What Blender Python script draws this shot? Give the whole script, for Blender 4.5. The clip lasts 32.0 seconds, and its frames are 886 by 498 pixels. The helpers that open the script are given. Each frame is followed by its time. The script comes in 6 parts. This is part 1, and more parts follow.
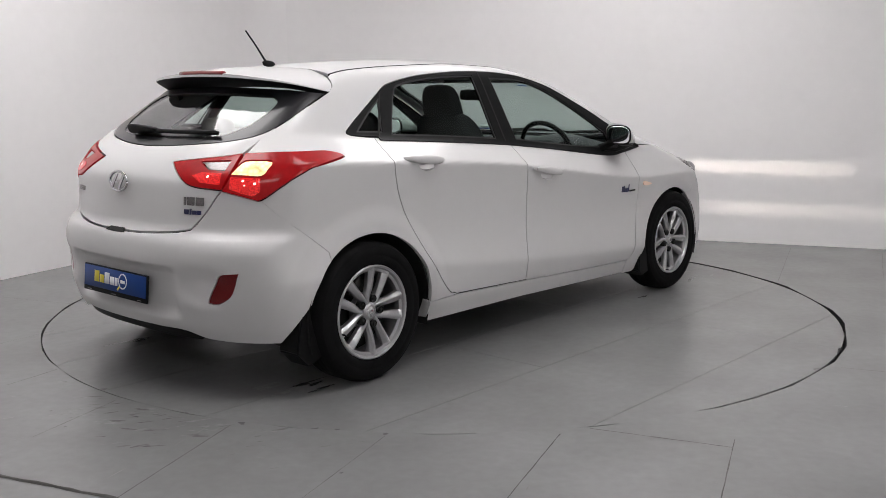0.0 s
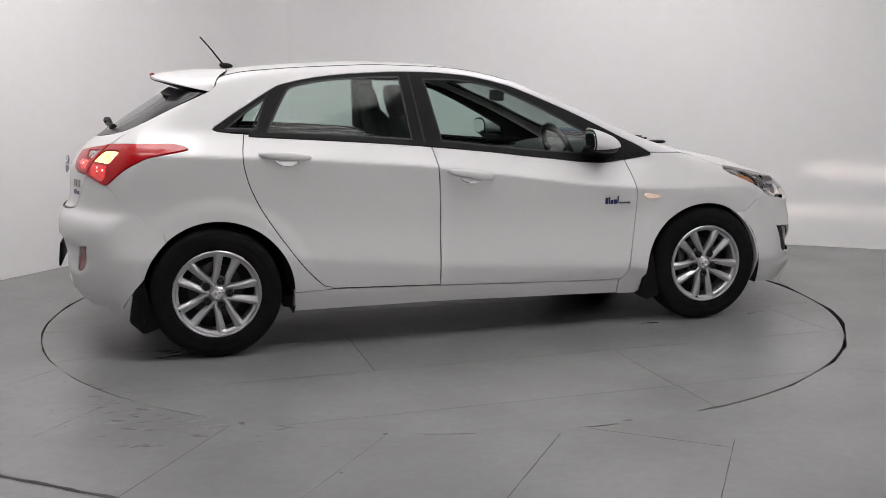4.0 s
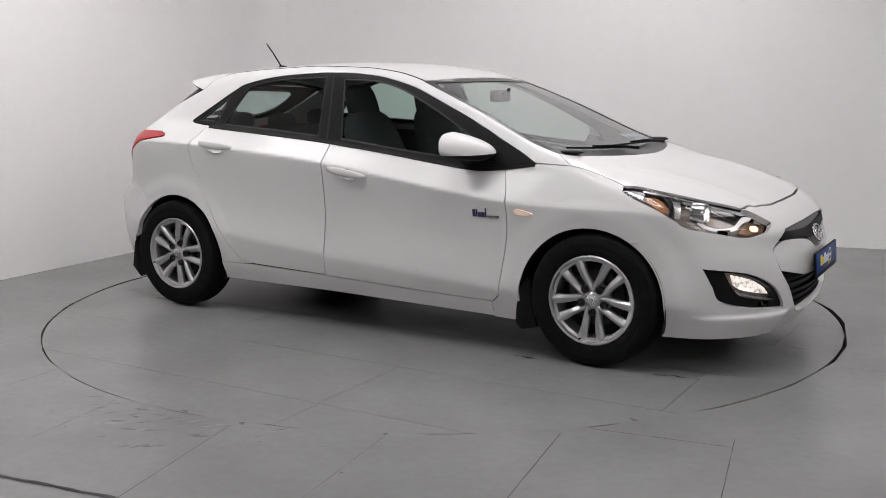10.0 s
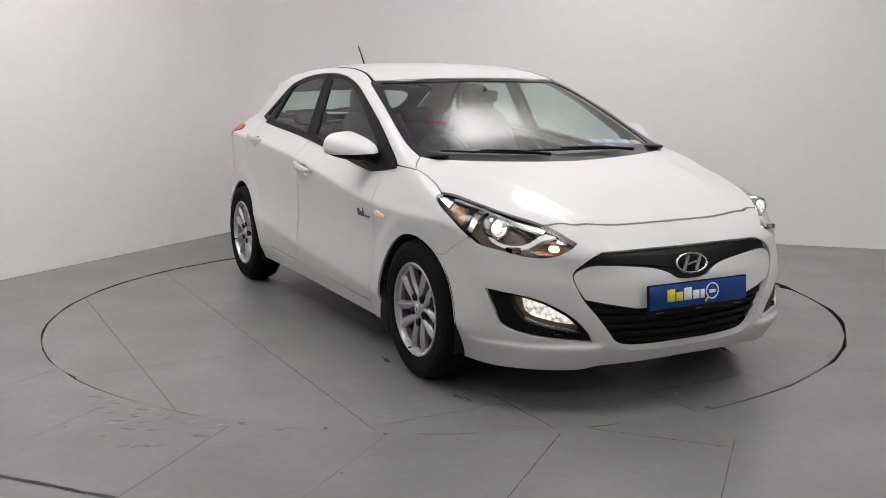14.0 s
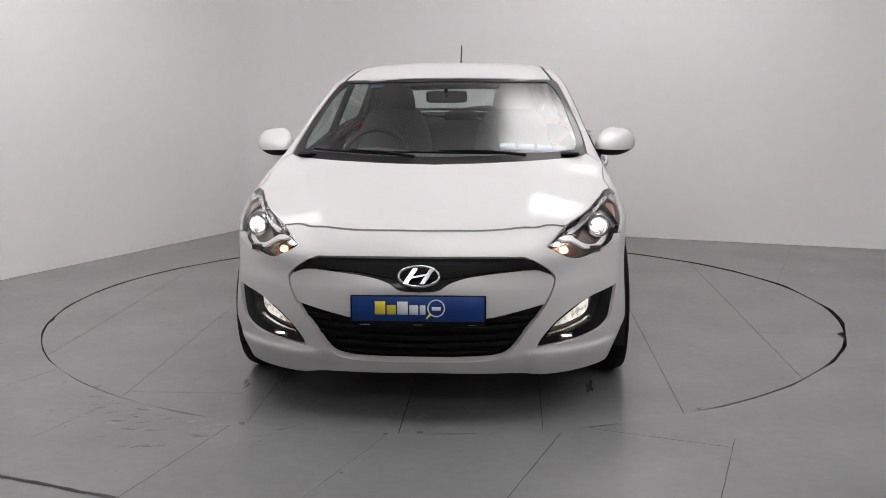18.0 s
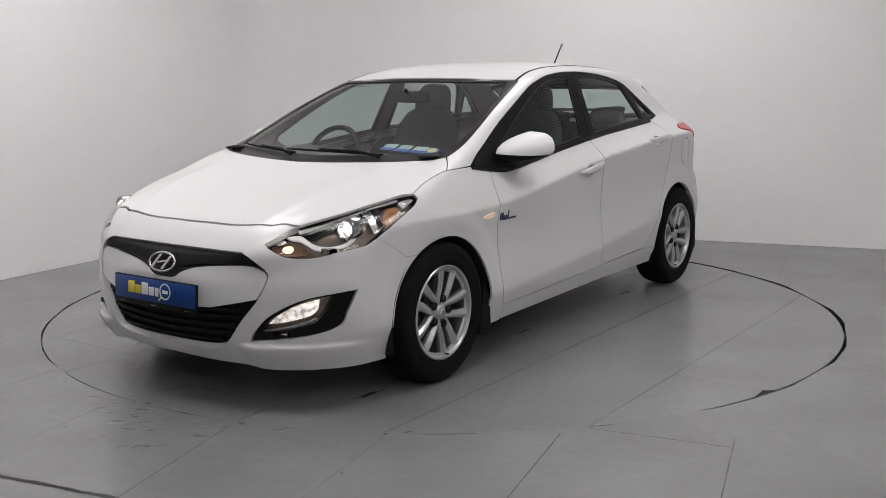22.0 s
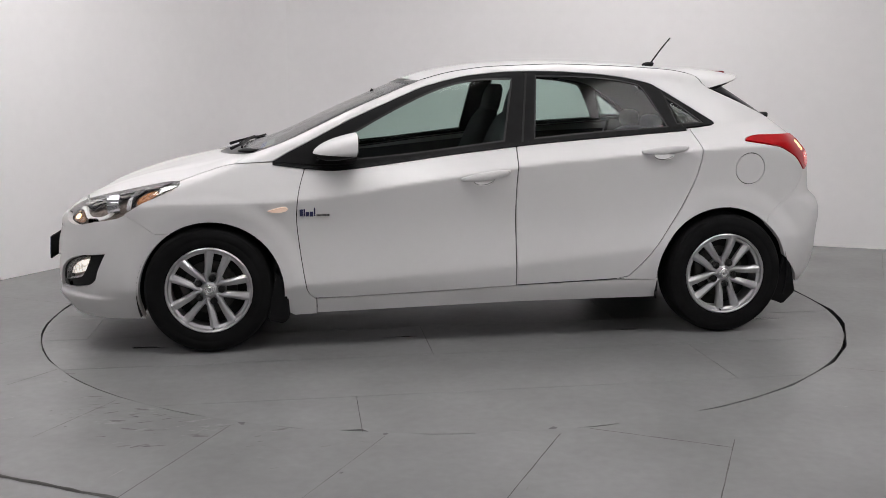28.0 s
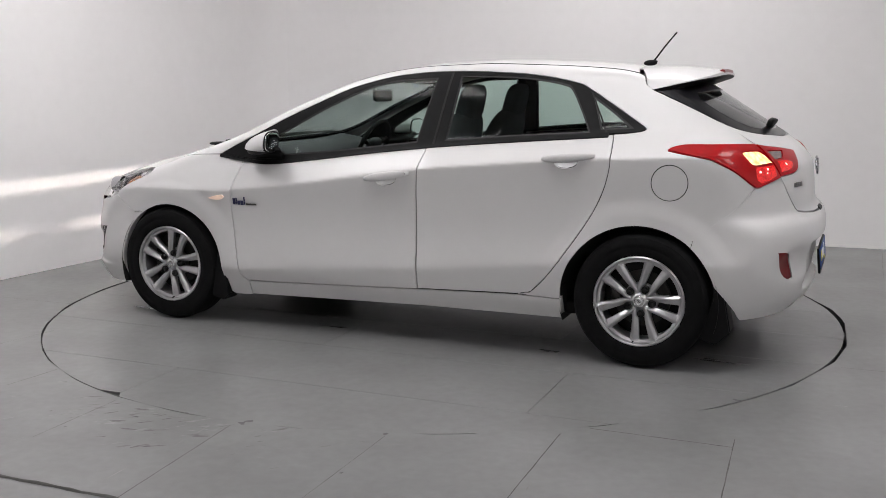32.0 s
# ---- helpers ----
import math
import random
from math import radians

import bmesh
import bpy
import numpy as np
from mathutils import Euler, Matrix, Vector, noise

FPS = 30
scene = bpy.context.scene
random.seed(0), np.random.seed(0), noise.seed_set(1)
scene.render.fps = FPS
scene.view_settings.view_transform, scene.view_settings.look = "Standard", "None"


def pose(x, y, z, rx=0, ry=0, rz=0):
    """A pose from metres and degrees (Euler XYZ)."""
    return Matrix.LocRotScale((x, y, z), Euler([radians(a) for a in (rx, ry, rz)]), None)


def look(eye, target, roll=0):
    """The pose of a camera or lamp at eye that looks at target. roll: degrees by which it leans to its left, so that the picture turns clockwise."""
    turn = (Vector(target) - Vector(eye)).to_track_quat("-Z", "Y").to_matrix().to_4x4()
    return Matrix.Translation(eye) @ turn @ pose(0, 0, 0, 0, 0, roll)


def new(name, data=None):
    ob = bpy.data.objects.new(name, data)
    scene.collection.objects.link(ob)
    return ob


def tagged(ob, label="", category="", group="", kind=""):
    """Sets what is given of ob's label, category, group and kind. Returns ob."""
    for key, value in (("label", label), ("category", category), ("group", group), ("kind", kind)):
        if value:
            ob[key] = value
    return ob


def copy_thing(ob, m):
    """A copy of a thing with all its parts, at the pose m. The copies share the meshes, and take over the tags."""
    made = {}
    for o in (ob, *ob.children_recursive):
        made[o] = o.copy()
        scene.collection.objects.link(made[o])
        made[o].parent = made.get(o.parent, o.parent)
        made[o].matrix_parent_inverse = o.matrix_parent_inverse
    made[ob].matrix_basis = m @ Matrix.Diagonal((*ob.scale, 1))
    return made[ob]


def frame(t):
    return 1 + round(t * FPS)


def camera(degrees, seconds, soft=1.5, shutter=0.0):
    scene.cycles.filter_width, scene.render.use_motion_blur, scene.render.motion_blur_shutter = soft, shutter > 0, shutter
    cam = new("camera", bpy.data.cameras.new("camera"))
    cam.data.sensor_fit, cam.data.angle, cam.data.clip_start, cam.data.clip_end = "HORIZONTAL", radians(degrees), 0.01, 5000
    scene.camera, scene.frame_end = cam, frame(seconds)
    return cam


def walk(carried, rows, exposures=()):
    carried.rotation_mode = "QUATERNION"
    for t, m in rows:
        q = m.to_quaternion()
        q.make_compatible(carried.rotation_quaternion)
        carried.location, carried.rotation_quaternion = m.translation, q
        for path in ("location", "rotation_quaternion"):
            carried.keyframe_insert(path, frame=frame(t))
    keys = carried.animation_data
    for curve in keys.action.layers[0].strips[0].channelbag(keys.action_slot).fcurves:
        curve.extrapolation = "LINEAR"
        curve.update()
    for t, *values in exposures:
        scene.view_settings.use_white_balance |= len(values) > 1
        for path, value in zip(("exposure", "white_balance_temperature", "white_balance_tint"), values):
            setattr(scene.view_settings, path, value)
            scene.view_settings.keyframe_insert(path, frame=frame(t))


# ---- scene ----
from mathutils.geometry import delaunay_2d_cdt

# ---- camera: fixed on a tripod ----
EYE = (0.0, -5.871, 1.324)
YAW, PITCH = radians(-0.022), radians(-9.565)
AIM = (EYE[0] - math.sin(YAW) * math.cos(PITCH), EYE[1] + math.cos(YAW) * math.cos(PITCH), EYE[2] + math.sin(PITCH))
cam = camera(47.77, 32.0, 0.55)
VIEW = look(EYE, AIM, -0.302)
walk(cam, [(0.0, VIEW), (32.0, VIEW)], [(0.0, 0.0), (13.0, 0.0), (16.5, -0.12), (23.0, -0.12), (24.0, 0.0), (32.0, 0.0)])

# ---- world and light ----
world = bpy.data.worlds.new("world")
scene.world = world
world.use_nodes = True
world.node_tree.nodes["Background"].inputs[0].default_value = (0.8, 0.85, 0.9, 1)
world.node_tree.nodes["Background"].inputs[1].default_value = 0.02
PANEL_LIGHT = 7.45


# ---- materials ----
def material(name, color, rough=0.5, metal=0.0, coat=0.0, noise_amount=0.0, noise_scale=8.0, bump=0.0, bump_scale=60.0,
             rough_var=0.0, emit=None, emit_strength=0.0, ior=1.5, transmission=0.0, alpha=1.0, spec=0.5, fine=0.0, emit_var=0.0):
    m = bpy.data.materials.new(name)
    m.use_nodes = True
    nt = m.node_tree
    b = nt.nodes["Principled BSDF"]
    b.inputs["Base Color"].default_value = (*color, 1)
    b.inputs["Roughness"].default_value = rough
    b.inputs["Metallic"].default_value = metal
    b.inputs["Coat Weight"].default_value = coat
    b.inputs["Coat Roughness"].default_value = 0.09
    b.inputs["IOR"].default_value = ior
    b.inputs["Transmission Weight"].default_value = transmission
    b.inputs["Specular IOR Level"].default_value = spec
    b.inputs["Alpha"].default_value = alpha
    if emit:
        b.inputs["Emission Color"].default_value = (*emit, 1)
        b.inputs["Emission Strength"].default_value = emit_strength
    if noise_amount or rough_var or bump or emit_var:
        co = nt.nodes.new("ShaderNodeTexCoord")
    if noise_amount:
        n1 = nt.nodes.new("ShaderNodeTexNoise")
        n1.inputs["Scale"].default_value = noise_scale
        n1.inputs["Detail"].default_value = 6
        nt.links.new(co.outputs["Object"], n1.inputs["Vector"])
        n2 = nt.nodes.new("ShaderNodeTexNoise")
        n2.inputs["Scale"].default_value = noise_scale * 14
        n2.inputs["Detail"].default_value = 3
        nt.links.new(co.outputs["Object"], n2.inputs["Vector"])
        mr = nt.nodes.new("ShaderNodeMapRange")
        mr.clamp = False
        mr.inputs["From Min"].default_value, mr.inputs["From Max"].default_value = 0.3, 0.7
        mr.inputs["To Min"].default_value, mr.inputs["To Max"].default_value = 1 - noise_amount, 1 + noise_amount
        nt.links.new(n1.outputs["Fac"], mr.inputs["Value"])
        mr2 = nt.nodes.new("ShaderNodeMapRange")
        mr2.clamp = False
        mr2.inputs["From Min"].default_value, mr2.inputs["From Max"].default_value = 0.3, 0.7
        mr2.inputs["To Min"].default_value, mr2.inputs["To Max"].default_value = 1 - fine, 1 + fine
        nt.links.new(n2.outputs["Fac"], mr2.inputs["Value"])
        mu = nt.nodes.new("ShaderNodeMath")
        mu.operation = "MULTIPLY"
        nt.links.new(mr.outputs[0], mu.inputs[0])
        nt.links.new(mr2.outputs[0], mu.inputs[1])
        hsv = nt.nodes.new("ShaderNodeHueSaturation")
        hsv.inputs["Color"].default_value = (*color, 1)
        nt.links.new(mu.outputs[0], hsv.inputs["Value"])
        nt.links.new(hsv.outputs[0], b.inputs["Base Color"])
    if emit_var:
        n5 = nt.nodes.new("ShaderNodeTexVoronoi")
        n5.inputs["Scale"].default_value = noise_scale
        nt.links.new(co.outputs["Object"], n5.inputs["Vector"])
        mr5 = nt.nodes.new("ShaderNodeMapRange")
        mr5.inputs["From Min"].default_value, mr5.inputs["From Max"].default_value = 0.1, 0.8
        mr5.inputs["To Min"].default_value, mr5.inputs["To Max"].default_value = emit_strength * (1 + emit_var), emit_strength * (1 - emit_var)
        nt.links.new(n5.outputs["Distance"], mr5.inputs["Value"])
        nt.links.new(mr5.outputs[0], b.inputs["Emission Strength"])
    if rough_var:
        n3 = nt.nodes.new("ShaderNodeTexNoise")
        n3.inputs["Scale"].default_value = noise_scale * 1.7
        n3.inputs["Detail"].default_value = 5
        nt.links.new(co.outputs["Object"], n3.inputs["Vector"])
        mr3 = nt.nodes.new("ShaderNodeMapRange")
        mr3.clamp = False
        mr3.inputs["From Min"].default_value, mr3.inputs["From Max"].default_value = 0.3, 0.7
        mr3.inputs["To Min"].default_value, mr3.inputs["To Max"].default_value = rough - rough_var, rough + rough_var
        nt.links.new(n3.outputs["Fac"], mr3.inputs["Value"])
        nt.links.new(mr3.outputs[0], b.inputs["Roughness"])
    if bump:
        n4 = nt.nodes.new("ShaderNodeTexNoise")
        n4.inputs["Scale"].default_value = bump_scale
        n4.inputs["Detail"].default_value = 4
        nt.links.new(co.outputs["Object"], n4.inputs["Vector"])
        bp = nt.nodes.new("ShaderNodeBump")
        bp.inputs["Strength"].default_value = bump
        bp.inputs["Distance"].default_value = 0.003
        nt.links.new(n4.outputs["Fac"], bp.inputs["Height"])
        nt.links.new(bp.outputs[0], b.inputs["Normal"])
    return m


def glass_material(name, tint, gloss=0.06, rough=0.0):
    """A thin pane: tinted see-through with a clear reflection."""
    m = bpy.data.materials.new(name)
    m.use_nodes = True
    nt = m.node_tree
    nt.nodes.remove(nt.nodes["Principled BSDF"])
    out = nt.nodes["Material Output"]
    tr = nt.nodes.new("ShaderNodeBsdfTransparent")
    tr.inputs[0].default_value = (*tint, 1)
    gl = nt.nodes.new("ShaderNodeBsdfGlossy")
    gl.inputs["Roughness"].default_value = rough
    fr = nt.nodes.new("ShaderNodeLayerWeight")
    fr.inputs["Blend"].default_value = 0.5
    pw = nt.nodes.new("ShaderNodeMath")
    pw.operation = "POWER"
    pw.inputs[1].default_value = 4.5
    add = nt.nodes.new("ShaderNodeMath")
    add.operation = "MULTIPLY_ADD"
    add.inputs[1].default_value, add.inputs[2].default_value = 0.9, gloss
    mix = nt.nodes.new("ShaderNodeMixShader")
    nt.links.new(fr.outputs["Facing"], pw.inputs[0])
    nt.links.new(pw.outputs[0], add.inputs[0])
    nt.links.new(add.outputs[0], mix.inputs[0])
    nt.links.new(tr.outputs[0], mix.inputs[1])
    nt.links.new(gl.outputs[0], mix.inputs[2])
    nt.links.new(mix.outputs[0], out.inputs[0])
    return m


PAINT = material("white_paint", (0.61, 0.604, 0.607), 0.5, spec=0.2, coat=0.45, noise_amount=0.012, noise_scale=1.5, fine=0.006)
BLACK_GLOSS = material("gloss_black", (0.010, 0.010, 0.012), 0.3, spec=0.2, coat=0.25, noise_amount=0.1)
BLACK_PLASTIC = material("black_plastic", (0.0065, 0.0065, 0.007), 0.5, spec=0.12, noise_amount=0.15, noise_scale=20, bump=0.04, bump_scale=120)
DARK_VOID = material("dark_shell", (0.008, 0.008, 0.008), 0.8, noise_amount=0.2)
RUBBER = material("tyre_rubber", (0.0065, 0.0065, 0.007), 0.85, spec=0.12, noise_amount=0.25, noise_scale=14, bump=0.3, bump_scale=120, fine=0.1)
ALLOY = material("silver_alloy", (0.47, 0.47, 0.48), 0.30, metal=0.75, noise_amount=0.05, noise_scale=12, fine=0.03)
CHROME = material("chrome", (0.48, 0.48, 0.50), 0.12, metal=1.0, noise_amount=0.02)
STEEL = material("brake_steel", (0.06, 0.058, 0.055), 0.5, metal=0.7, noise_amount=0.25, noise_scale=30)
FABRIC = material("dark_seat_fabric", (0.055, 0.058, 0.063), 0.95, noise_amount=0.2, noise_scale=12)
TRIM = material("charcoal_trim", (0.06, 0.062, 0.066), 0.7, noise_amount=0.12, noise_scale=12, bump=0.05, bump_scale=80)
HEADLINER = material("grey_headliner", (0.42, 0.41, 0.40), 0.95, noise_amount=0.06, noise_scale=40)
GLASS = glass_material("clear_glass", (0.66, 0.76, 0.72), 0.016)
SCREEN_GLASS = glass_material("windscreen_glass", (0.76, 0.82, 0.81), 0.09, 0.20)
REAR_GLASS = glass_material("rear_window_glass", (0.74, 0.81, 0.79), 0.07, 0.04)
LENS = glass_material("lamp_lens", (0.95, 0.95, 0.95), 0.04)
RED_LENS = material("red_lens", (0.28, 0.0015, 0.004), 0.3, spec=0.2, coat=0.35, emit=(1.0, 0.012, 0.018), emit_strength=0.07, noise_amount=0.15, noise_scale=40)
RED_DARK = material("red_reflector", (0.15, 0.003, 0.005), 0.3, spec=0.25, coat=0.4, noise_amount=0.25, noise_scale=160)
PLATE_BLUE = material("blue_plate", (0.006, 0.042, 0.20), 0.45, spec=0.25, coat=0.1, noise_amount=0.08, noise_scale=10)
WALL_WHITE = material("white_wall_paint", (0.825, 0.812, 0.816), 0.75, noise_amount=0.02, noise_scale=0.9, fine=0.01, bump=0.05, bump_scale=90)
FLOOR_GREY = material("grey_floor_paint", (0.180, 0.181, 0.181), 0.27, noise_amount=0.10, noise_scale=1.6, fine=0.035)


# ---- mesh helpers ----
def part(name, source, mat, parent=None, label=""):
    """Link a bmesh or a mesh as one object under a thing or a part."""
    if isinstance(source, bmesh.types.BMesh):
        me = bpy.data.meshes.new(name)
        source.to_mesh(me)
        source.free()
    else:
        me = source
    if mat is not None and not me.materials:
        me.materials.append(mat)
    ob = new(name, me)
    if parent is not None:
        ob.parent = parent
    if label:
        ob["label"] = label
    return ob


def shade(me, smooth=True):
    me.polygons.foreach_set("use_smooth", [smooth] * len(me.polygons))
    return me


def box(sx, sy, sz, at=(0, 0, 0), bevel=0.0, seg=2):
    bm = bmesh.new()
    bmesh.ops.create_cube(bm, size=1.0, matrix=Matrix.Translation(at) @ Matrix.Diagonal((sx, sy, sz, 1)))
    if bevel:
        bmesh.ops.bevel(bm, geom=bm.edges[:], offset=bevel, segments=seg, affect="EDGES", profile=0.5)
        for f in bm.faces:
            f.smooth = True
    return bm


def revolve(profile, n=64, axis="y", closed=False, at=(0, 0, 0)):
    """A turned shape: profile of (radius, along) pairs round an axis through at."""
    pr = np.array(profile, float)
    k = len(pr)
    ang = np.linspace(0, 2 * np.pi, n, endpoint=False)
    c, s = np.cos(ang)[:, None], np.sin(ang)[:, None]
    r, h = pr[:, 0][None], np.broadcast_to(pr[:, 1][None], (n, k))
    v = np.stack([r * c, h, r * s], -1) if axis == "y" else (np.stack([r * c, r * s, h], -1) if axis == "z" else np.stack([h, r * c, r * s], -1))
    v = v.reshape(-1, 3) + np.array(at)
    faces = []
    for i in range(n):
        j = (i + 1) % n
        for a in range(k if closed else k - 1):
            b = (a + 1) % k
            faces.append((i * k + a, i * k + b, j * k + b, j * k + a))
    me = bpy.data.meshes.new("turned")
    me.from_pydata(v.tolist(), [], faces)
    shade(me)
    bm = bmesh.new()
    bm.from_mesh(me)
    bmesh.ops.remove_doubles(bm, verts=bm.verts, dist=1e-5)
    bmesh.ops.recalc_face_normals(bm, faces=bm.faces)
    bm.to_mesh(me)
    bm.free()
    me.set_sharp_from_angle(angle=radians(40))
    return me


def tube(points, radius, n=10, taper=None):
    """A round rod along points."""
    pts = [Vector(p) for p in points]
    vs, fs = [], []
    for i, p in enumerate(pts):
        d = (pts[min(i + 1, len(pts) - 1)] - pts[max(i - 1, 0)]).normalized()
        q = d.to_track_quat("Z", "Y")
        r = radius * (taper[i] if taper else 1)
        for a in range(n):
            vs.append(p + q @ Vector((r * math.cos(2 * math.pi * a / n), r * math.sin(2 * math.pi * a / n), 0)))
    for i in range(len(pts) - 1):
        for a in range(n):
            fs.append((i * n + a, i * n + (a + 1) % n, (i + 1) * n + (a + 1) % n, (i + 1) * n + a))
    fs.append(tuple(range(n))[::-1])
    fs.append(tuple((len(pts) - 1) * n + a for a in range(n)))
    me = bpy.data.meshes.new("rod")
    me.from_pydata([tuple(v) for v in vs], [], fs)
    return shade(me)


def prism(outline, depth, bevel=0.0):
    """A flat plate in the xy plane, z from 0 to depth, with its outline bevelled."""
    bm = bmesh.new()
    vs = [bm.verts.new((x, y, 0)) for x, y in outline]
    f = bm.faces.new(vs)
    r = bmesh.ops.extrude_face_region(bm, geom=[f])
    for v in r["geom"]:
        if isinstance(v, bmesh.types.BMVert):
            v.co.z += depth
    bmesh.ops.recalc_face_normals(bm, faces=bm.faces)
    if bevel:
        bmesh.ops.bevel(bm, geom=bm.edges[:], offset=bevel, segments=2, affect="EDGES")
    return bm


# ---- the body's shape: smooth fields in the car's own space (x ahead, y to the left, z up) ----
def ramp(d, w):
    return 0.5 * (d + np.sqrt(d * d + w * w))


def poly(x, pts, w=0.05):
    """A polyline with rounded corners."""
    xs, vs = zip(*pts)
    s = [(vs[i + 1] - vs[i]) / (xs[i + 1] - xs[i]) for i in range(len(xs) - 1)]
    out = vs[0] + s[0] * (x - xs[0])
    for i in range(1, len(s)):
        out = out + (s[i] - s[i - 1]) * (ramp(x - xs[i], w) - 0.0)
    return out


def step(x, a, b):
    t = np.clip((x - a) / (b - a), 0, 1)
    return t * t * (3 - 2 * t)


def smax(a, b, k):
    return 0.5 * (a + b + np.sqrt((a - b) ** 2 + k * k))


BELT = [(-1.6, 1.10), (-1.0, 1.062), (0.0, 0.975), (0.7, 0.893), (1.1, 0.90), (1.9, 0.78)]
CREASE = [(-2.1, 0.99), (-1.44, 0.985), (-0.85, 0.955), (-0.2, 0.90), (0.66, 0.77), (1.0, 0.735), (1.4, 0.75), (2.0, 0.70)]
RIDGE = [(-1.1, 0.50), (-0.784, 0.452), (-0.207, 0.395), (0.811, 0.322), (1.2, 0.30)]
PLAN = [(-2.1, 0.79), (-1.75, 0.845), (-1.3, 0.88), (-0.6, 0.878), (0.4, 0.882), (1.3, 0.885), (1.6, 0.872), (2.0, 0.80)]
BELT_W = [(-1.9, 0.64), (-1.3, 0.695), (-0.8, 0.742), (0.0, 0.772), (0.7, 0.785), (1.05, 0.805), (1.4, 0.845), (1.9, 0.80)]
RAIL_W = [(-1.9, 0.50), (-1.3, 0.565), (-0.5, 0.61), (0.1, 0.636), (0.5, 0.655), (1.0, 0.668)]
TOP = [(-2.3, 0.70), (-1.99, 0.975), (-1.90, 1.045), (-1.44, 1.340), (-1.17, 1.402), (-0.88, 1.422), (-0.486, 1.438), (-0.10, 1.4245),
       (0.10, 1.398), (0.29, 1.346), (0.64, 1.201), (0.98, 1.042), (1.13, 0.990), (1.28, 0.953), (1.5, 0.895), (1.75, 0.829), (1.95, 0.766), (2.06, 0.708), (2.2, 0.58)]
NOSE = [(0.18, 2.10), (0.26, 2.165), (0.40, 2.180), (0.54, 2.170), (0.64, 2.120), (0.74, 2.060), (0.9, 1.9)]
TAIL = [(0.22, -1.98), (0.31, -2.035), (0.44, -2.072), (0.60, -2.082), (0.682, -2.072), (0.704, -2.018), (0.80, -2.015), (0.92, -2.012), (1.0, -1.965), (1.1, -1.85)]


def side_width(x, z):
    w = poly(x, PLAN, 0.25)
    zs = [0.20, 0.285, np.clip(poly(x, RIDGE, 0.1), 0.315, 0.50), 0.60 + 0 * x, poly(x, CREASE, 0.15), poly(x, BELT, 0.1), 1.36 + 0 * x]
    ys = [w - 0.05, w - 0.018, w - 0.002, w - 0.034, w - 0.004, poly(x, BELT_W, 0.2), poly(x, RAIL_W, 0.2)]
    soft = [0, 0.015, 0.018, 0.12, 0.007, 0.02]
    out, last = ys[0], None
    for i in range(6):
        s = (ys[i + 1] - ys[i]) / (zs[i + 1] - zs[i])
        out = out + s * (z - zs[0]) if i == 0 else out + (s - last) * ramp(z - zs[i], soft[i])
        last = s
    for cx in (1.315, -1.315):
        r = np.hypot(x - cx, z - 0.305)
        out = out + 0.010 * step(-r, -0.49, -0.40) * step(z, 0.2, 0.4)
    return out


def top_height(x, a):
    k = 0.04 * step(x, 0.0, 0.7) - 0.22 * step(-x, 1.0, 1.5)
    crown = 0.068 - 0.040 * step(x, 0.0, 0.7) + 0.007 * step(x, 1.1, 1.4) + 0.002 * step(-x, 1.2, 1.7)
    fold = 0.60 - 0.24 * (x - 1.2)
    drop = (0.007 * step(a, fold - 0.03, fold + 0.04) + 0.0215 * a ** 4) * step(x, 1.18, 1.40)
    swell = 0.022 * np.exp(-(((a - 0.505) / 0.17) ** 2)) * step(x, 1.25, 1.7)
    return poly(x + k * a * a, TOP, 0.06) - crown * a * a - drop + swell


def body(x, y, z):
    """Below 0 inside the body, above 0 outside it."""
    a = np.sqrt(y * y + 1e-8)
    side = a - side_width(x, z)
    chin = 0.026 * step(a, 0.38, 0.48) * step(-z, -0.292, -0.262)
    brow = (0.016 * np.exp(-(((a - 0.66) / 0.16) ** 2)) * step(-z, -0.62, -0.54) + 0.052 * step(z, 0.54, 0.66)) * np.exp(-(((a - 0.52) / 0.26) ** 2)) * step(-z, -0.86, -0.78)
    front = x - (poly(z, NOSE, 0.022) - 0.65 * a ** 2.93 + chin + brow)
    dent = 0.04 * step(-a, -0.44, -0.34) * step(z, 0.33, 0.38) * step(-z, -0.575, -0.535)
    scoop = 0.020 * np.exp(-(((a - 0.54) / 0.13) ** 2 + ((z - 0.485) / 0.072) ** 2) ** 2)
    back = (poly(z, TAIL, 0.021) + (0.52 - 0.06 * step(-z, -0.72, -0.62)) * a ** 2.9) - x + dent + scoop
    top = z - top_height(x, a)
    ends = smax(front, back, 0.01)
    return smax(smax(side, ends, 0.05), top, 0.05)


FRONT_X, BACK_X, AXIS_Z = 1.20, -1.15, 0.72


def rays(domain, u, v, side):
    o = np.zeros_like(u)
    if domain == "side":
        return (u, o, v), (o, o + side, o)
    if domain == "top":
        return (u, v, o + 0.55), (o, o, o + 1)
    if domain == "section":
        p = u * 0 + v / 0.8
        return (u, o, o + AXIS_Z), (o, side * np.cos(p), np.sin(p))
    p = u / 0.9
    if domain == "nose":
        return (o + FRONT_X, o, v), (np.cos(p), np.sin(p), o)
    return (o + BACK_X, o, v), (-np.cos(p), np.sin(p), o)


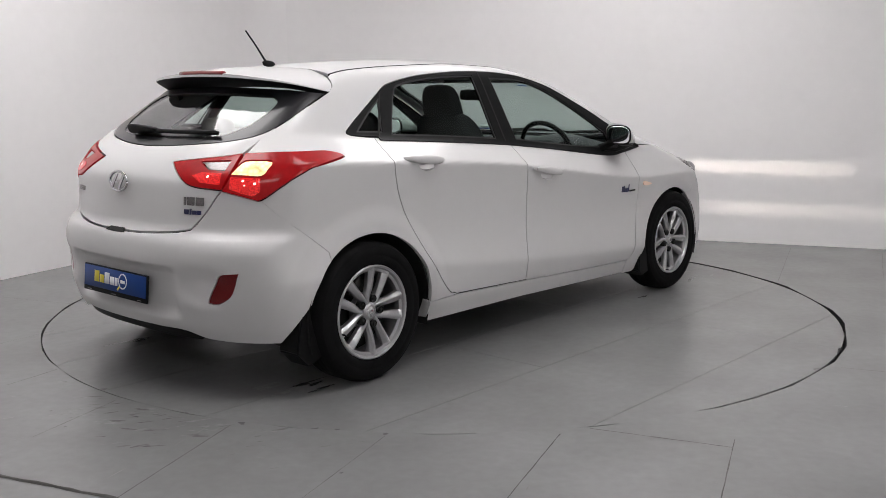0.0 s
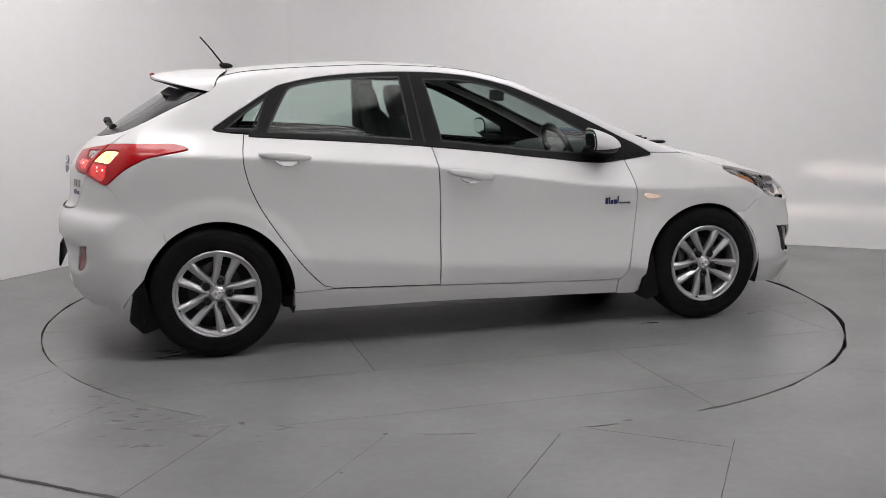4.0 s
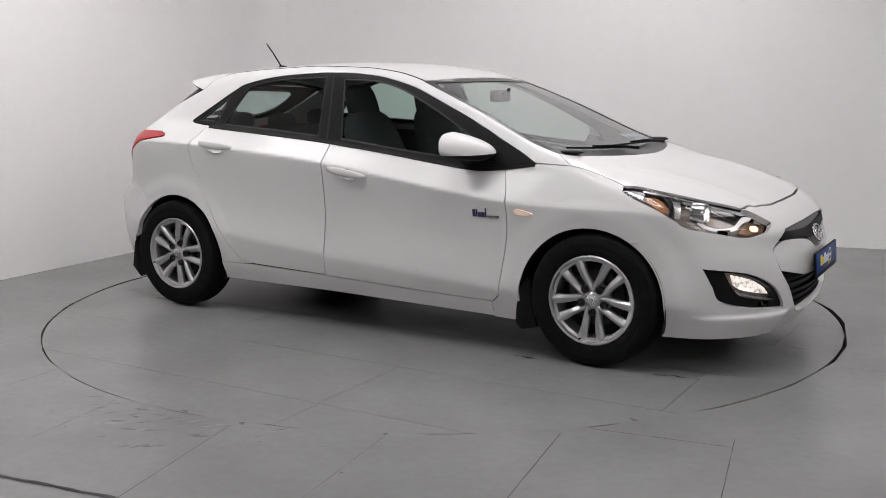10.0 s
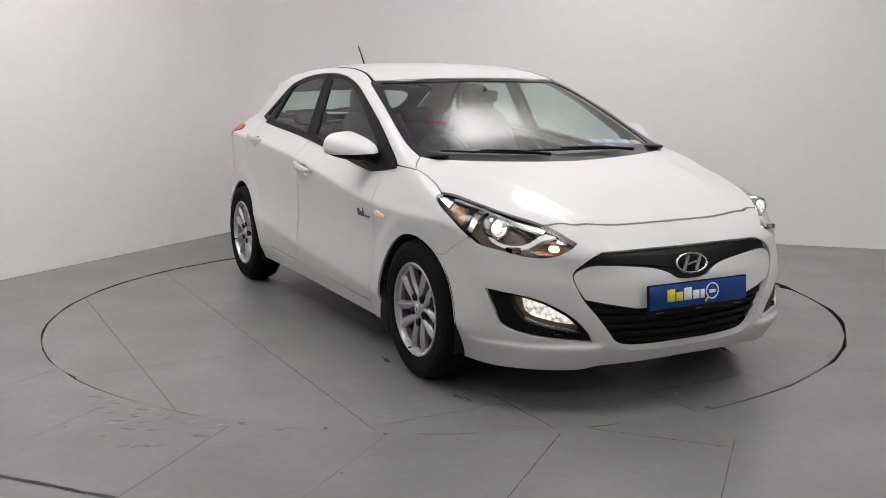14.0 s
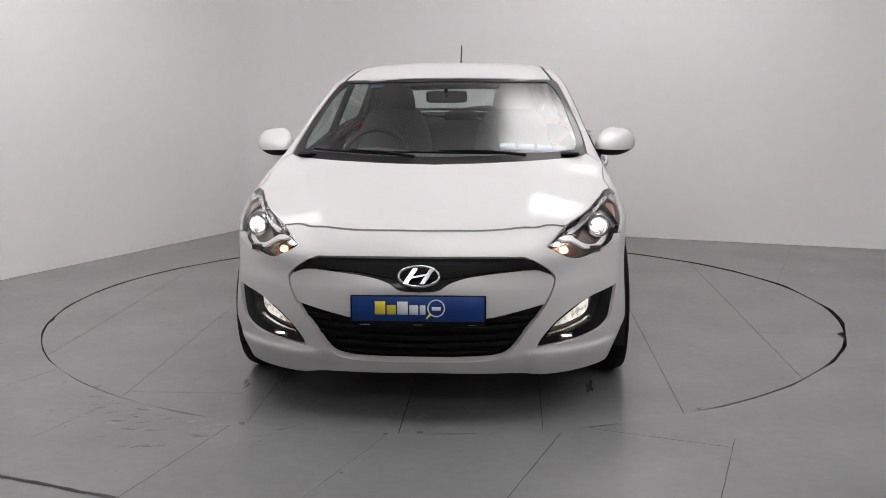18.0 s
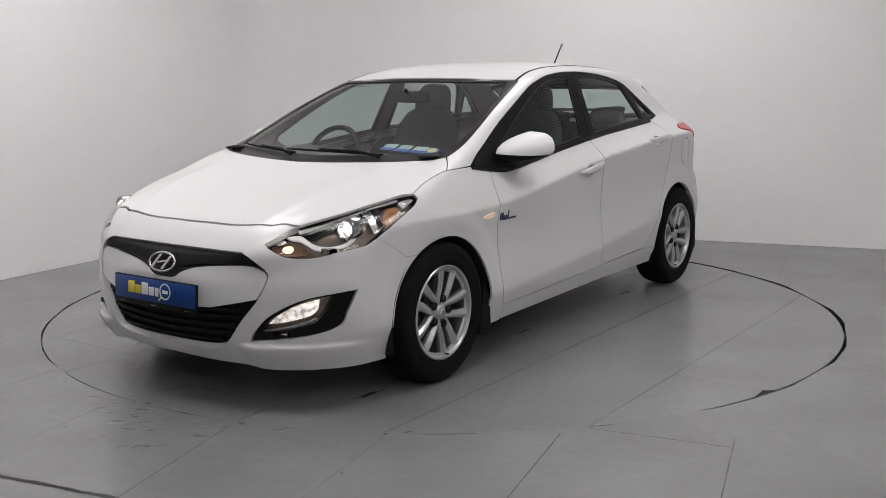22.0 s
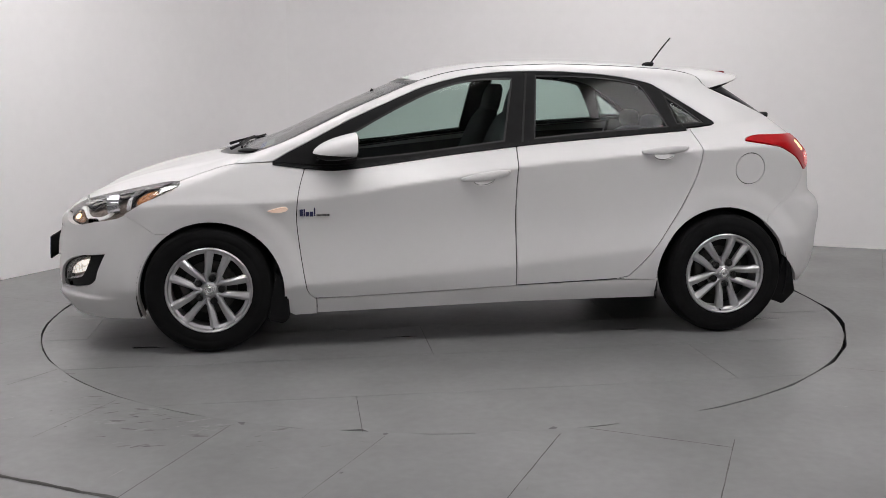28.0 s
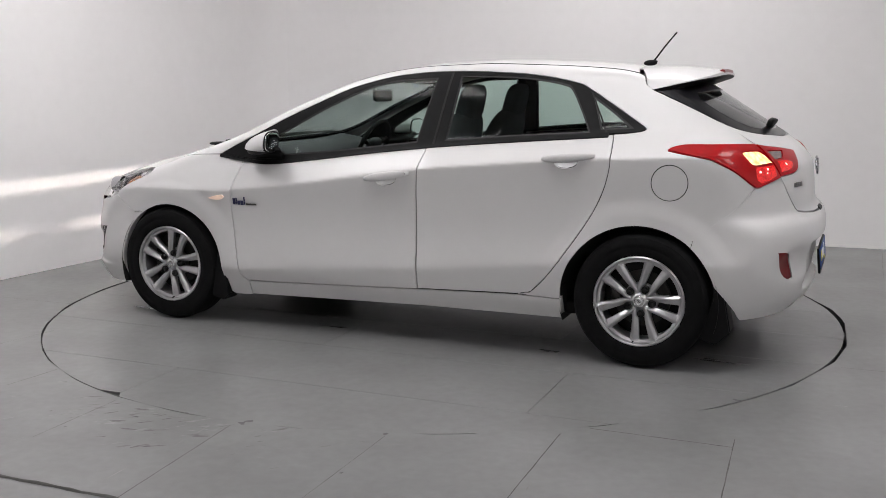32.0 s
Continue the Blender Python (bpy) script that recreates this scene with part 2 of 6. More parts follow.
def onto_body(domain, u, v, side=1, field=body):
    """Points of the body's surface for points of a drawing plane, and the normals there."""
    u, v = np.asarray(u, float), np.asarray(v, float)
    e, d = rays(domain, u, v, side)
    lo, hi = np.zeros_like(u) + 0.02, np.zeros_like(u) + 1.6
    for _ in range(36):
        m = 0.5 * (lo + hi)
        g = field(e[0] + d[0] * m, e[1] + d[1] * m, e[2] + d[2] * m) > 0
        hi, lo = np.where(g, m, hi), np.where(g, lo, m)
    p = np.stack([e[i] + d[i] * lo for i in range(3)], -1)
    h = 1e-4
    n = np.stack([field(p[:, 0] + h * (i == 0), p[:, 1] + h * (i == 1), p[:, 2] + h * (i == 2))
                  - field(p[:, 0] - h * (i == 0), p[:, 1] - h * (i == 1), p[:, 2] - h * (i == 2)) for i in range(3)], -1)
    return p, n / np.linalg.norm(n, axis=1, keepdims=True)


def drawn(domain, pts, plane):
    """Outline points given as side view (x, z), front or back view (y, z) or top view (x, y), in the plane in which a panel is cut."""
    q = np.array(pts, float)
    if plane == domain:
        return q
    if plane == "side":
        p, _ = onto_body("side", q[:, 0], q[:, 1])
    elif plane == "top":
        p, _ = onto_body("top", q[:, 0], q[:, 1])
    else:
        cx, sg = (FRONT_X, 1) if plane == "front" else (BACK_X, -1)
        lo, hi = np.zeros(len(q)), np.zeros(len(q)) + 1.6
        for _ in range(36):
            m = 0.5 * (lo + hi)
            g = body(cx + sg * m, q[:, 0], q[:, 1]) > 0
            hi, lo = np.where(g, m, hi), np.where(g, lo, m)
        p = np.stack([cx + sg * lo, q[:, 0], q[:, 1]], -1)
    if domain == "side":
        return p[:, [0, 2]]
    if domain == "top":
        return p[:, [0, 1]]
    if domain == "section":
        return np.stack([p[:, 0], 0.8 * np.arctan2(p[:, 2] - AXIS_Z, np.abs(p[:, 1]))], -1)
    cx, sg = (FRONT_X, 1) if domain == "nose" else (BACK_X, -1)
    return np.stack([0.9 * np.arctan2(p[:, 1], sg * (p[:, 0] - cx)), p[:, 2]], -1)


def spline(pts, n=8):
    """A smooth open line through points."""
    p = np.array(pts, float)
    if len(p) < 3:
        return p
    q = np.vstack([2 * p[0] - p[1], p, 2 * p[-1] - p[-2]])
    out = []
    t = np.linspace(0, 1, n, endpoint=False)[:, None]
    for i in range(1, len(q) - 2):
        a, b, c, d = q[i - 1], q[i], q[i + 1], q[i + 2]
        out.append(0.5 * (2 * b + (c - a) * t + (2 * a - 5 * b + 4 * c - d) * t ** 2 + (3 * b - a - 3 * c + d) * t ** 3))
    return np.vstack([*out, p[-1:]])


def loop(*segments):
    """A closed outline of smooth pieces that meet in corners."""
    return np.vstack([spline(s)[:-1] if i is not None else s for i, s in enumerate([list(s) for s in segments])])


def arc(cx, cz, r, a0, a1, n=24):
    a = np.radians(np.linspace(a0, a1, n))
    return [(cx + r * math.cos(t), cz + r * math.sin(t)) for t in a]


def evenly(p, d):
    """Points about d apart along a closed outline, the corners kept."""
    out = []
    for i in range(len(p)):
        a, b = p[i], p[(i + 1) % len(p)]
        k = max(1, int(math.ceil(np.linalg.norm(b - a) / d)))
        out += [a + (b - a) * j / k for j in range(k)]
    q = np.array(out)
    keep = [0]
    for i in range(1, len(q)):
        if np.linalg.norm(q[i] - q[keep[-1]]) > d * 0.2:
            keep.append(i)
    return q[keep]


def inset(p, g):
    """An outline drawn in by g."""
    area = 0.5 * np.sum(p[:, 0] * np.roll(p[:, 1], -1) - np.roll(p[:, 0], -1) * p[:, 1])
    a, b = np.roll(p, 1, 0), np.roll(p, -1, 0)
    def nrm(d):
        n = np.stack([-d[:, 1], d[:, 0]], -1)
        return n / (np.linalg.norm(n, axis=1, keepdims=True) + 1e-12)
    n = nrm(p - a) + nrm(b - p)
    n /= np.linalg.norm(n, axis=1, keepdims=True) + 1e-9
    return p + n * g * (1 if area > 0 else -1)


def inside(p, pts):
    x, y = pts[:, 0], pts[:, 1]
    r = np.zeros(len(pts), bool)
    a, b = p, np.roll(p, -1, 0)
    for (x0, y0), (x1, y1) in zip(a, b):
        if y0 != y1:
            c = ((y0 > y) != (y1 > y)) & (x < (x1 - x0) * (y - y0) / (y1 - y0) + x0)
            r ^= c
    return r


def sheet(outline, holes=(), res=0.025):
    """Triangles that fill an outline in a drawing plane."""
    loops = [evenly(np.asarray(outline), res * 0.6)] + [evenly(np.asarray(h), res * 0.6) for h in holes]
    lo, hi = loops[0].min(0), loops[0].max(0)
    gx, gy = np.meshgrid(np.arange(lo[0], hi[0], res), np.arange(lo[1], hi[1], res * 0.87))
    gx = gx + (np.arange(gx.shape[0]) % 2)[:, None] * res * 0.5
    g = np.stack([gx.ravel(), gy.ravel()], -1)
    ok = inside(loops[0], g)
    for h in loops[1:]:
        ok &= ~inside(h, g)
    g = g[ok]
    edge = np.vstack(loops)
    if len(g):
        d = np.min(np.linalg.norm(g[:, None] - edge[None], axis=2), axis=1) if len(g) * len(edge) < 6e6 else np.concatenate(
            [np.min(np.linalg.norm(c[:, None] - edge[None], axis=2), axis=1) for c in np.array_split(g, 40)])
        g = g[d > res * 0.45]
    verts = np.vstack([edge, g])
    edges, base = [], 0
    for l in loops:
        edges += [(base + i, base + (i + 1) % len(l)) for i in range(len(l))]
        base += len(l)
    vo, _, fo, *_ = delaunay_2d_cdt([Vector(v) for v in verts], edges, [], 0, 1e-6)
    vo, fo = np.array([tuple(v) for v in vo]), np.array([f for f in fo if len(f) == 3])
    c = vo[fo].mean(1)
    ok = inside(loops[0], c)
    for h in loops[1:]:
        ok &= ~inside(h, c)
    return vo, fo[ok]


def fitted(name, parent, mat, domain, outline, holes=(), side=1, gap=0.003, out=0.0, depth=0.012, res=0.025, label="", field=body, sink=None):
    """A panel cut to an outline and laid onto the body, with folded edges of that depth."""
    ol = inset(evenly(np.asarray(outline), res * 0.6), gap) if gap else np.asarray(outline)
    hs = [inset(evenly(np.asarray(h), res * 0.6), -gap) if gap else np.asarray(h) for h in holes]
    uv, tri = sheet(ol, hs, res)
    p, n = onto_body(domain, uv[:, 0], uv[:, 1], side, field)
    p = p + n * out
    if sink:
        r2 = ((uv[:, 0] - sink[0]) / sink[2]) ** 2 + ((uv[:, 1] - sink[1]) / sink[3]) ** 2
        p = p - n * (sink[4] * np.clip(1 - r2, 0, 1))[:, None]
    cnt = {}
    for f in tri:
        for i in range(3):
            a, b = int(f[i]), int(f[(i + 1) % 3])
            cnt.setdefault((min(a, b), max(a, b)), []).append((a, b))
    rim = [e[0] for e in cnt.values() if len(e) == 1]
    fn = np.cross(p[tri[:, 1]] - p[tri[:, 0]], p[tri[:, 2]] - p[tri[:, 0]])
    turn = np.sum(fn * n[tri[:, 0]]) < 0
    used = sorted({i for e in rim for i in e})
    num = len(p)
    first = {i: num + j for j, i in enumerate(used)}
    second = {i: num + len(used) + j for j, i in enumerate(used)}
    v = np.vstack([p, p[used], p[used] - n[used] * depth])
    faces = [tuple(f[::-1]) if turn else tuple(f) for f in tri.tolist()]
    walls = []
    for a, b in rim:
        q = (first[b], first[a], second[a], second[b])
        walls.append(q[::-1] if turn else q)
    wn = np.zeros((len(v), 3))
    wn[:num] = n
    for q in walls:
        c = np.cross(v[q[1]] - v[q[0]], v[q[2]] - v[q[0]])
        for i in q:
            wn[i] += c
    wn /= np.linalg.norm(wn, axis=1, keepdims=True) + 1e-12
    me = bpy.data.meshes.new(name)
    me.from_pydata(v.tolist(), [], faces + walls)
    shade(me)
    if not sink:
        me.normals_split_custom_set_from_vertices(wn.tolist())
    return part(name, me, mat, parent, label)


# ---- lamp and small materials ----
LAMP_DARK = material("lamp_housing", (0.22, 0.18, 0.155), 0.3, metal=0.4, noise_amount=0.2, noise_scale=60)
CHROME_SOFT = material("satin_chrome", (0.66, 0.66, 0.67), 0.25, metal=0.9, noise_amount=0.15, noise_scale=90)
BRONZE = material("bronze_reflector", (0.30, 0.18, 0.12), 0.25, metal=0.9, noise_amount=0.4, noise_scale=70)
AMBER_GLOW = material("amber_glow", (0.12, 0.04, 0.015), 0.25, coat=0.5, emit=(1.0, 0.45, 0.16), emit_strength=0.22, noise_amount=0.3, noise_scale=130, emit_var=0.95)
AMBER_TAIL = material("amber_tail_glow", (0.85, 0.4, 0.1), 0.25, coat=0.4, emit=(1.0, 0.70, 0.40), emit_strength=1.4, noise_amount=0.25, noise_scale=45, emit_var=0.5)
REPEATER_GLOW = material("repeater_glow", (0.75, 0.62, 0.55), 0.2, coat=0.5, emit=(1.0, 0.66, 0.45), emit_strength=0.28, noise_amount=0.1)
GUIDE_GLOW = material("white_light_guide", (0.85, 0.85, 0.85), 0.3, emit=(1.0, 0.97, 0.94), emit_strength=0.12, noise_amount=0.05)
FILAMENT = material("warm_filament", (0.9, 0.7, 0.5), 0.3, emit=(1.0, 0.7, 0.42), emit_strength=1.5, noise_amount=0.1)
LENS_GLOW = material("projector_lens_glow", (0.8, 0.8, 0.8), 0.1, coat=0.8, emit=(1.0, 0.93, 0.85), emit_strength=2.4, noise_amount=0.05)
FOG_GLOW = material("fog_reflector_glow", (0.8, 0.78, 0.75), 0.2, metal=0.3, emit=(1.0, 0.92, 0.84), emit_strength=0.85, noise_amount=0.35, noise_scale=55, emit_var=0.75)
RED_GLOW = material("red_glint_glow", (0.9, 0.3, 0.25), 0.3, emit=(1.0, 0.6, 0.5), emit_strength=2.0)
CLEAR_GREY = material("clear_grey_lens", (0.22, 0.17, 0.16), 0.15, coat=0.8, noise_amount=0.3, noise_scale=120)
BEAM_LOW = material("beam_white", (0.9, 0.9, 0.9), 0.5, emit=(1.0, 0.90, 0.80), emit_strength=420000.0)
BEAM_FOG = material("beam_fog", (0.9, 0.9, 0.9), 0.5, emit=(1.0, 0.90, 0.80), emit_strength=80000.0)
BADGE_BLUE = material("dark_blue_badge", (0.014, 0.016, 0.075), 0.3, coat=0.5, noise_amount=0.1)
# near-black of the window seals, also paints shade into the panel gaps
SEAL_AND_GAP = material("seal_and_gap_black", (0.010, 0.010, 0.011), 0.5, noise_amount=0.1)
PLATE_YELLOW = material("yellow_print", (0.72, 0.60, 0.04), 0.4, noise_amount=0.05)
PLATE_WHITE = material("white_print", (0.75, 0.77, 0.80), 0.4, noise_amount=0.04)
STICKER_BLUE = material("blue_sticker", (0.03, 0.10, 0.45), 0.5, noise_amount=0.08)
STICKER_PALE = material("pale_green_sticker", (0.50, 0.62, 0.58), 0.5, noise_amount=0.08)
STICKER_GOLD = material("gold_sticker", (0.62, 0.52, 0.30), 0.5, noise_amount=0.08)
SEAM = material("floor_seam_dirt", (0.035, 0.033, 0.031), 0.8, noise_amount=0.4, noise_scale=6, fine=0.3)
SCREW = material("dark_screw", (0.015, 0.015, 0.015), 0.5, metal=0.5, noise_amount=0.2)
WET = material("damp_floor", (0.085, 0.083, 0.082), 0.16, noise_amount=0.4, noise_scale=3)
FLAKE = material("pale_paint_flake", (0.195, 0.195, 0.194), 0.27, noise_amount=0.15, noise_scale=40)
SCUFF = material("floor_scuff_mark", (0.138, 0.137, 0.136), 0.27, noise_amount=0.3, noise_scale=20)
BEAM_BLACK = material("beam_box_black", (0.0, 0.0, 0.0), 1.0, spec=0.0)
BADGE_GREY = material("grey_chrome_badge", (0.22, 0.21, 0.21), 0.2, metal=0.8, noise_amount=0.2, noise_scale=60)
LAMP_GREY = material("lamp_grey_trim", (0.42, 0.41, 0.40), 0.3, metal=0.15, noise_amount=0.15, noise_scale=50)

RED_FACET = material("lit_red_facets", (0.55, 0.012, 0.016), 0.15, coat=0.6, emit=(1.0, 0.035, 0.03), emit_strength=0.42, noise_amount=0.3, noise_scale=170, emit_var=0.8)
HAIRLINE = material("floor_scratch_dirt", (0.10, 0.098, 0.095), 0.6, noise_amount=0.4, noise_scale=9)

# ---- the room ----
DISC_R = 2.243
WALL_POINTS = [(-6.6, -6.2), (-1.50, 3.70), (7.5, 0.32), (5.6, -9.5), (-4.9, -9.6)]
ROOM_H = 3.6
LIP = 0.0036   # the floor stands this much over the turntable


def rounded_room(radius=0.7, n=10):
    """The room's plan with its corners swept round."""
    pts = [Vector(p) for p in WALL_POINTS]
    out = []
    for i, p in enumerate(pts):
        a, b = (pts[i - 1] - p).normalized(), (pts[(i + 1) % len(pts)] - p).normalized()
        half = a.angle(b) / 2
        d = radius / math.tan(half)
        p0, p1 = p + a * d, p + b * d
        c = p + (a + b).normalized() * (radius / math.sin(half))
        a0, a1 = math.atan2(*(p0 - c).yx), math.atan2(*(p1 - c).yx)
        da = (a1 - a0 + math.pi) % (2 * math.pi) - math.pi
        out += [(c.x + radius * math.cos(a0 + da * k / n), c.y + radius * math.sin(a0 + da * k / n)) for k in range(n + 1)]
    return out


def build_room():
    plan = rounded_room()
    n = len(plan)
    bm = bmesh.new()
    per = n // len(WALL_POINTS)
    names = ["wall_west", "wall_north", "wall_east", "wall_south", "wall_south_west"]
    ctr = Vector((sum(p[0] for p in plan) / n, sum(p[1] for p in plan) / n))
    for w in range(len(WALL_POINTS)):
        idx = [(w * per + per // 2 + k) % n for k in range(per + 1)]
        line = [plan[i] for i in idx]
        bm = bmesh.new()
        rows = []
        for k, (x, y) in enumerate(line):
            t = (Vector(line[min(k + 1, per)]) - Vector(line[max(k - 1, 0)])).normalized()
            nrm = Vector((t.y, -t.x))
            if nrm.dot(ctr - Vector((x, y))) > 0:
                nrm = -nrm
            rows.append([bm.verts.new((x, y, 0)), bm.verts.new((x, y, ROOM_H)),
                         bm.verts.new((x + nrm.x * 0.1, y + nrm.y * 0.1, ROOM_H)), bm.verts.new((x + nrm.x * 0.1, y + nrm.y * 0.1, 0))])
        for k in range(per):
            for j in range(4):
                bm.faces.new((rows[k][j], rows[k + 1][j], rows[k + 1][(j + 1) % 4], rows[k][(j + 1) % 4])).smooth = j in (0, 2)
        bmesh.ops.recalc_face_normals(bm, faces=bm.faces)
        ob = part(names[w], bm, WALL_WHITE)
        ob.data.set_sharp_from_angle(angle=radians(40))
        tagged(ob, "smooth white painted studio wall with a rounded corner", "wall", kind="structure")
    # floor with a round pit for the turntable
    bm = bmesh.new()
    ring = [(math.cos(a) * (DISC_R + 0.0135) + 0.007, math.sin(a) * (DISC_R + 0.0135)) for a in np.linspace(0, 2 * np.pi, 256, endpoint=False)]
    allp = plan + ring
    edges = [(i, (i + 1) % n) for i in range(n)] + [(n + i, n + (i + 1) % 256) for i in range(256)]
    vo, _, fo, *_ = delaunay_2d_cdt([Vector(p) for p in allp], edges, [], 0, 1e-6)
    vo = np.array([tuple(v) for v in vo])
    keep = [f for f in fo if inside(np.array(plan), vo[list(f)].mean(0)[None])[0] and np.hypot(*vo[list(f)].mean(0)) > DISC_R]
    vs = [bm.verts.new((x, y, LIP)) for x, y in vo]
    for f in keep:
        bm.faces.new([vs[i] for i in f])
    low = [bm.verts.new((x, y, -0.05)) for x, y in ring]
    bm.verts.ensure_lookup_table()
    top = [min(range(len(vo)), key=lambda i: (vo[i][0] - x) ** 2 + (vo[i][1] - y) ** 2) for x, y in ring]
    for i in range(256):
        j = (i + 1) % 256
        bm.faces.new((vs[top[i]], vs[top[j]], low[j], low[i]))
    bm.faces.new(low)
    bmesh.ops.recalc_face_normals(bm, faces=bm.faces)
    for f in bm.faces:
        if f.calc_center_median().z > -0.001 and f.normal.z < 0:
            f.normal_flip()
    fl = part("floor", bm, FLOOR_GREY)
    # pit wall and bottom painted near-black for the shade in the gap
    fl.data.materials.append(DARK_VOID)
    for p in fl.data.polygons:
        if p.center.z < -0.01:
            p.material_index = 1
    tagged(fl, "worn grey painted studio floor with faint seams", "floor", kind="structure")
    bm = bmesh.new()
    vs = [bm.verts.new((x, y, ROOM_H)) for x, y in plan]
    r = bmesh.ops.extrude_face_region(bm, geom=[bm.faces.new(vs)])
    for v in r["geom"]:
        if isinstance(v, bmesh.types.BMVert):
            v.co.z += 0.1
    bmesh.ops.recalc_face_normals(bm, faces=bm.faces)
    tagged(part("ceiling", bm, WALL_WHITE), "white painted studio ceiling", "ceiling", kind="structure")
    return fl


def flat_strip(points, width, z, rough=0.0, seed=1):
    """A thin flat line on the floor, a little uneven in width."""
    rnd = random.Random(seed)
    p = np.array(points, float)
    d = np.linalg.norm(p[-1] - p[0])
    n = max(2, int(d / 0.05))
    bm = bmesh.new()
    rows = []
    t = (p[-1] - p[0]) / d
    for i in range(n + 1):
        c = p[0] + (p[-1] - p[0]) * i / n
        w = width * (1 + rough * rnd.uniform(-0.9, 0.9)) / 2
        o = np.array([-t[1], t[0]])
        c = c + o * rough * width * rnd.uniform(-0.4, 0.4)
        rows.append((bm.verts.new((*(c + o * w), z)), bm.verts.new((*(c - o * w), z))))
    for i in range(n):
        bm.faces.new((rows[i][0], rows[i][1], rows[i + 1][1], rows[i + 1][0]))
    bmesh.ops.recalc_face_normals(bm, faces=bm.faces)
    for f in bm.faces:
        if f.normal.z < 0:
            f.normal_flip()
    return bm


def blotch(cx, cy, rx, ry, z, seed, n=28):
    rnd = random.Random(seed)
    ph = [rnd.uniform(0, 6.28) for _ in range(4)]
    bm = bmesh.new()
    vs = []
    for i in range(n):
        a = 2 * math.pi * i / n
        r = 1 + 0.28 * math.sin(2 * a + ph[0]) + 0.22 * math.sin(3 * a + ph[1]) + 0.16 * math.sin(5 * a + ph[2]) + rnd.uniform(-0.14, 0.14)
        vs.append(bm.verts.new((cx + rx * r * math.cos(a), cy + ry * r * math.sin(a), z)))
    f = bm.faces.new(vs)
    f.normal_update()
    if f.normal.z < 0:
        f.normal_flip()
    return bm


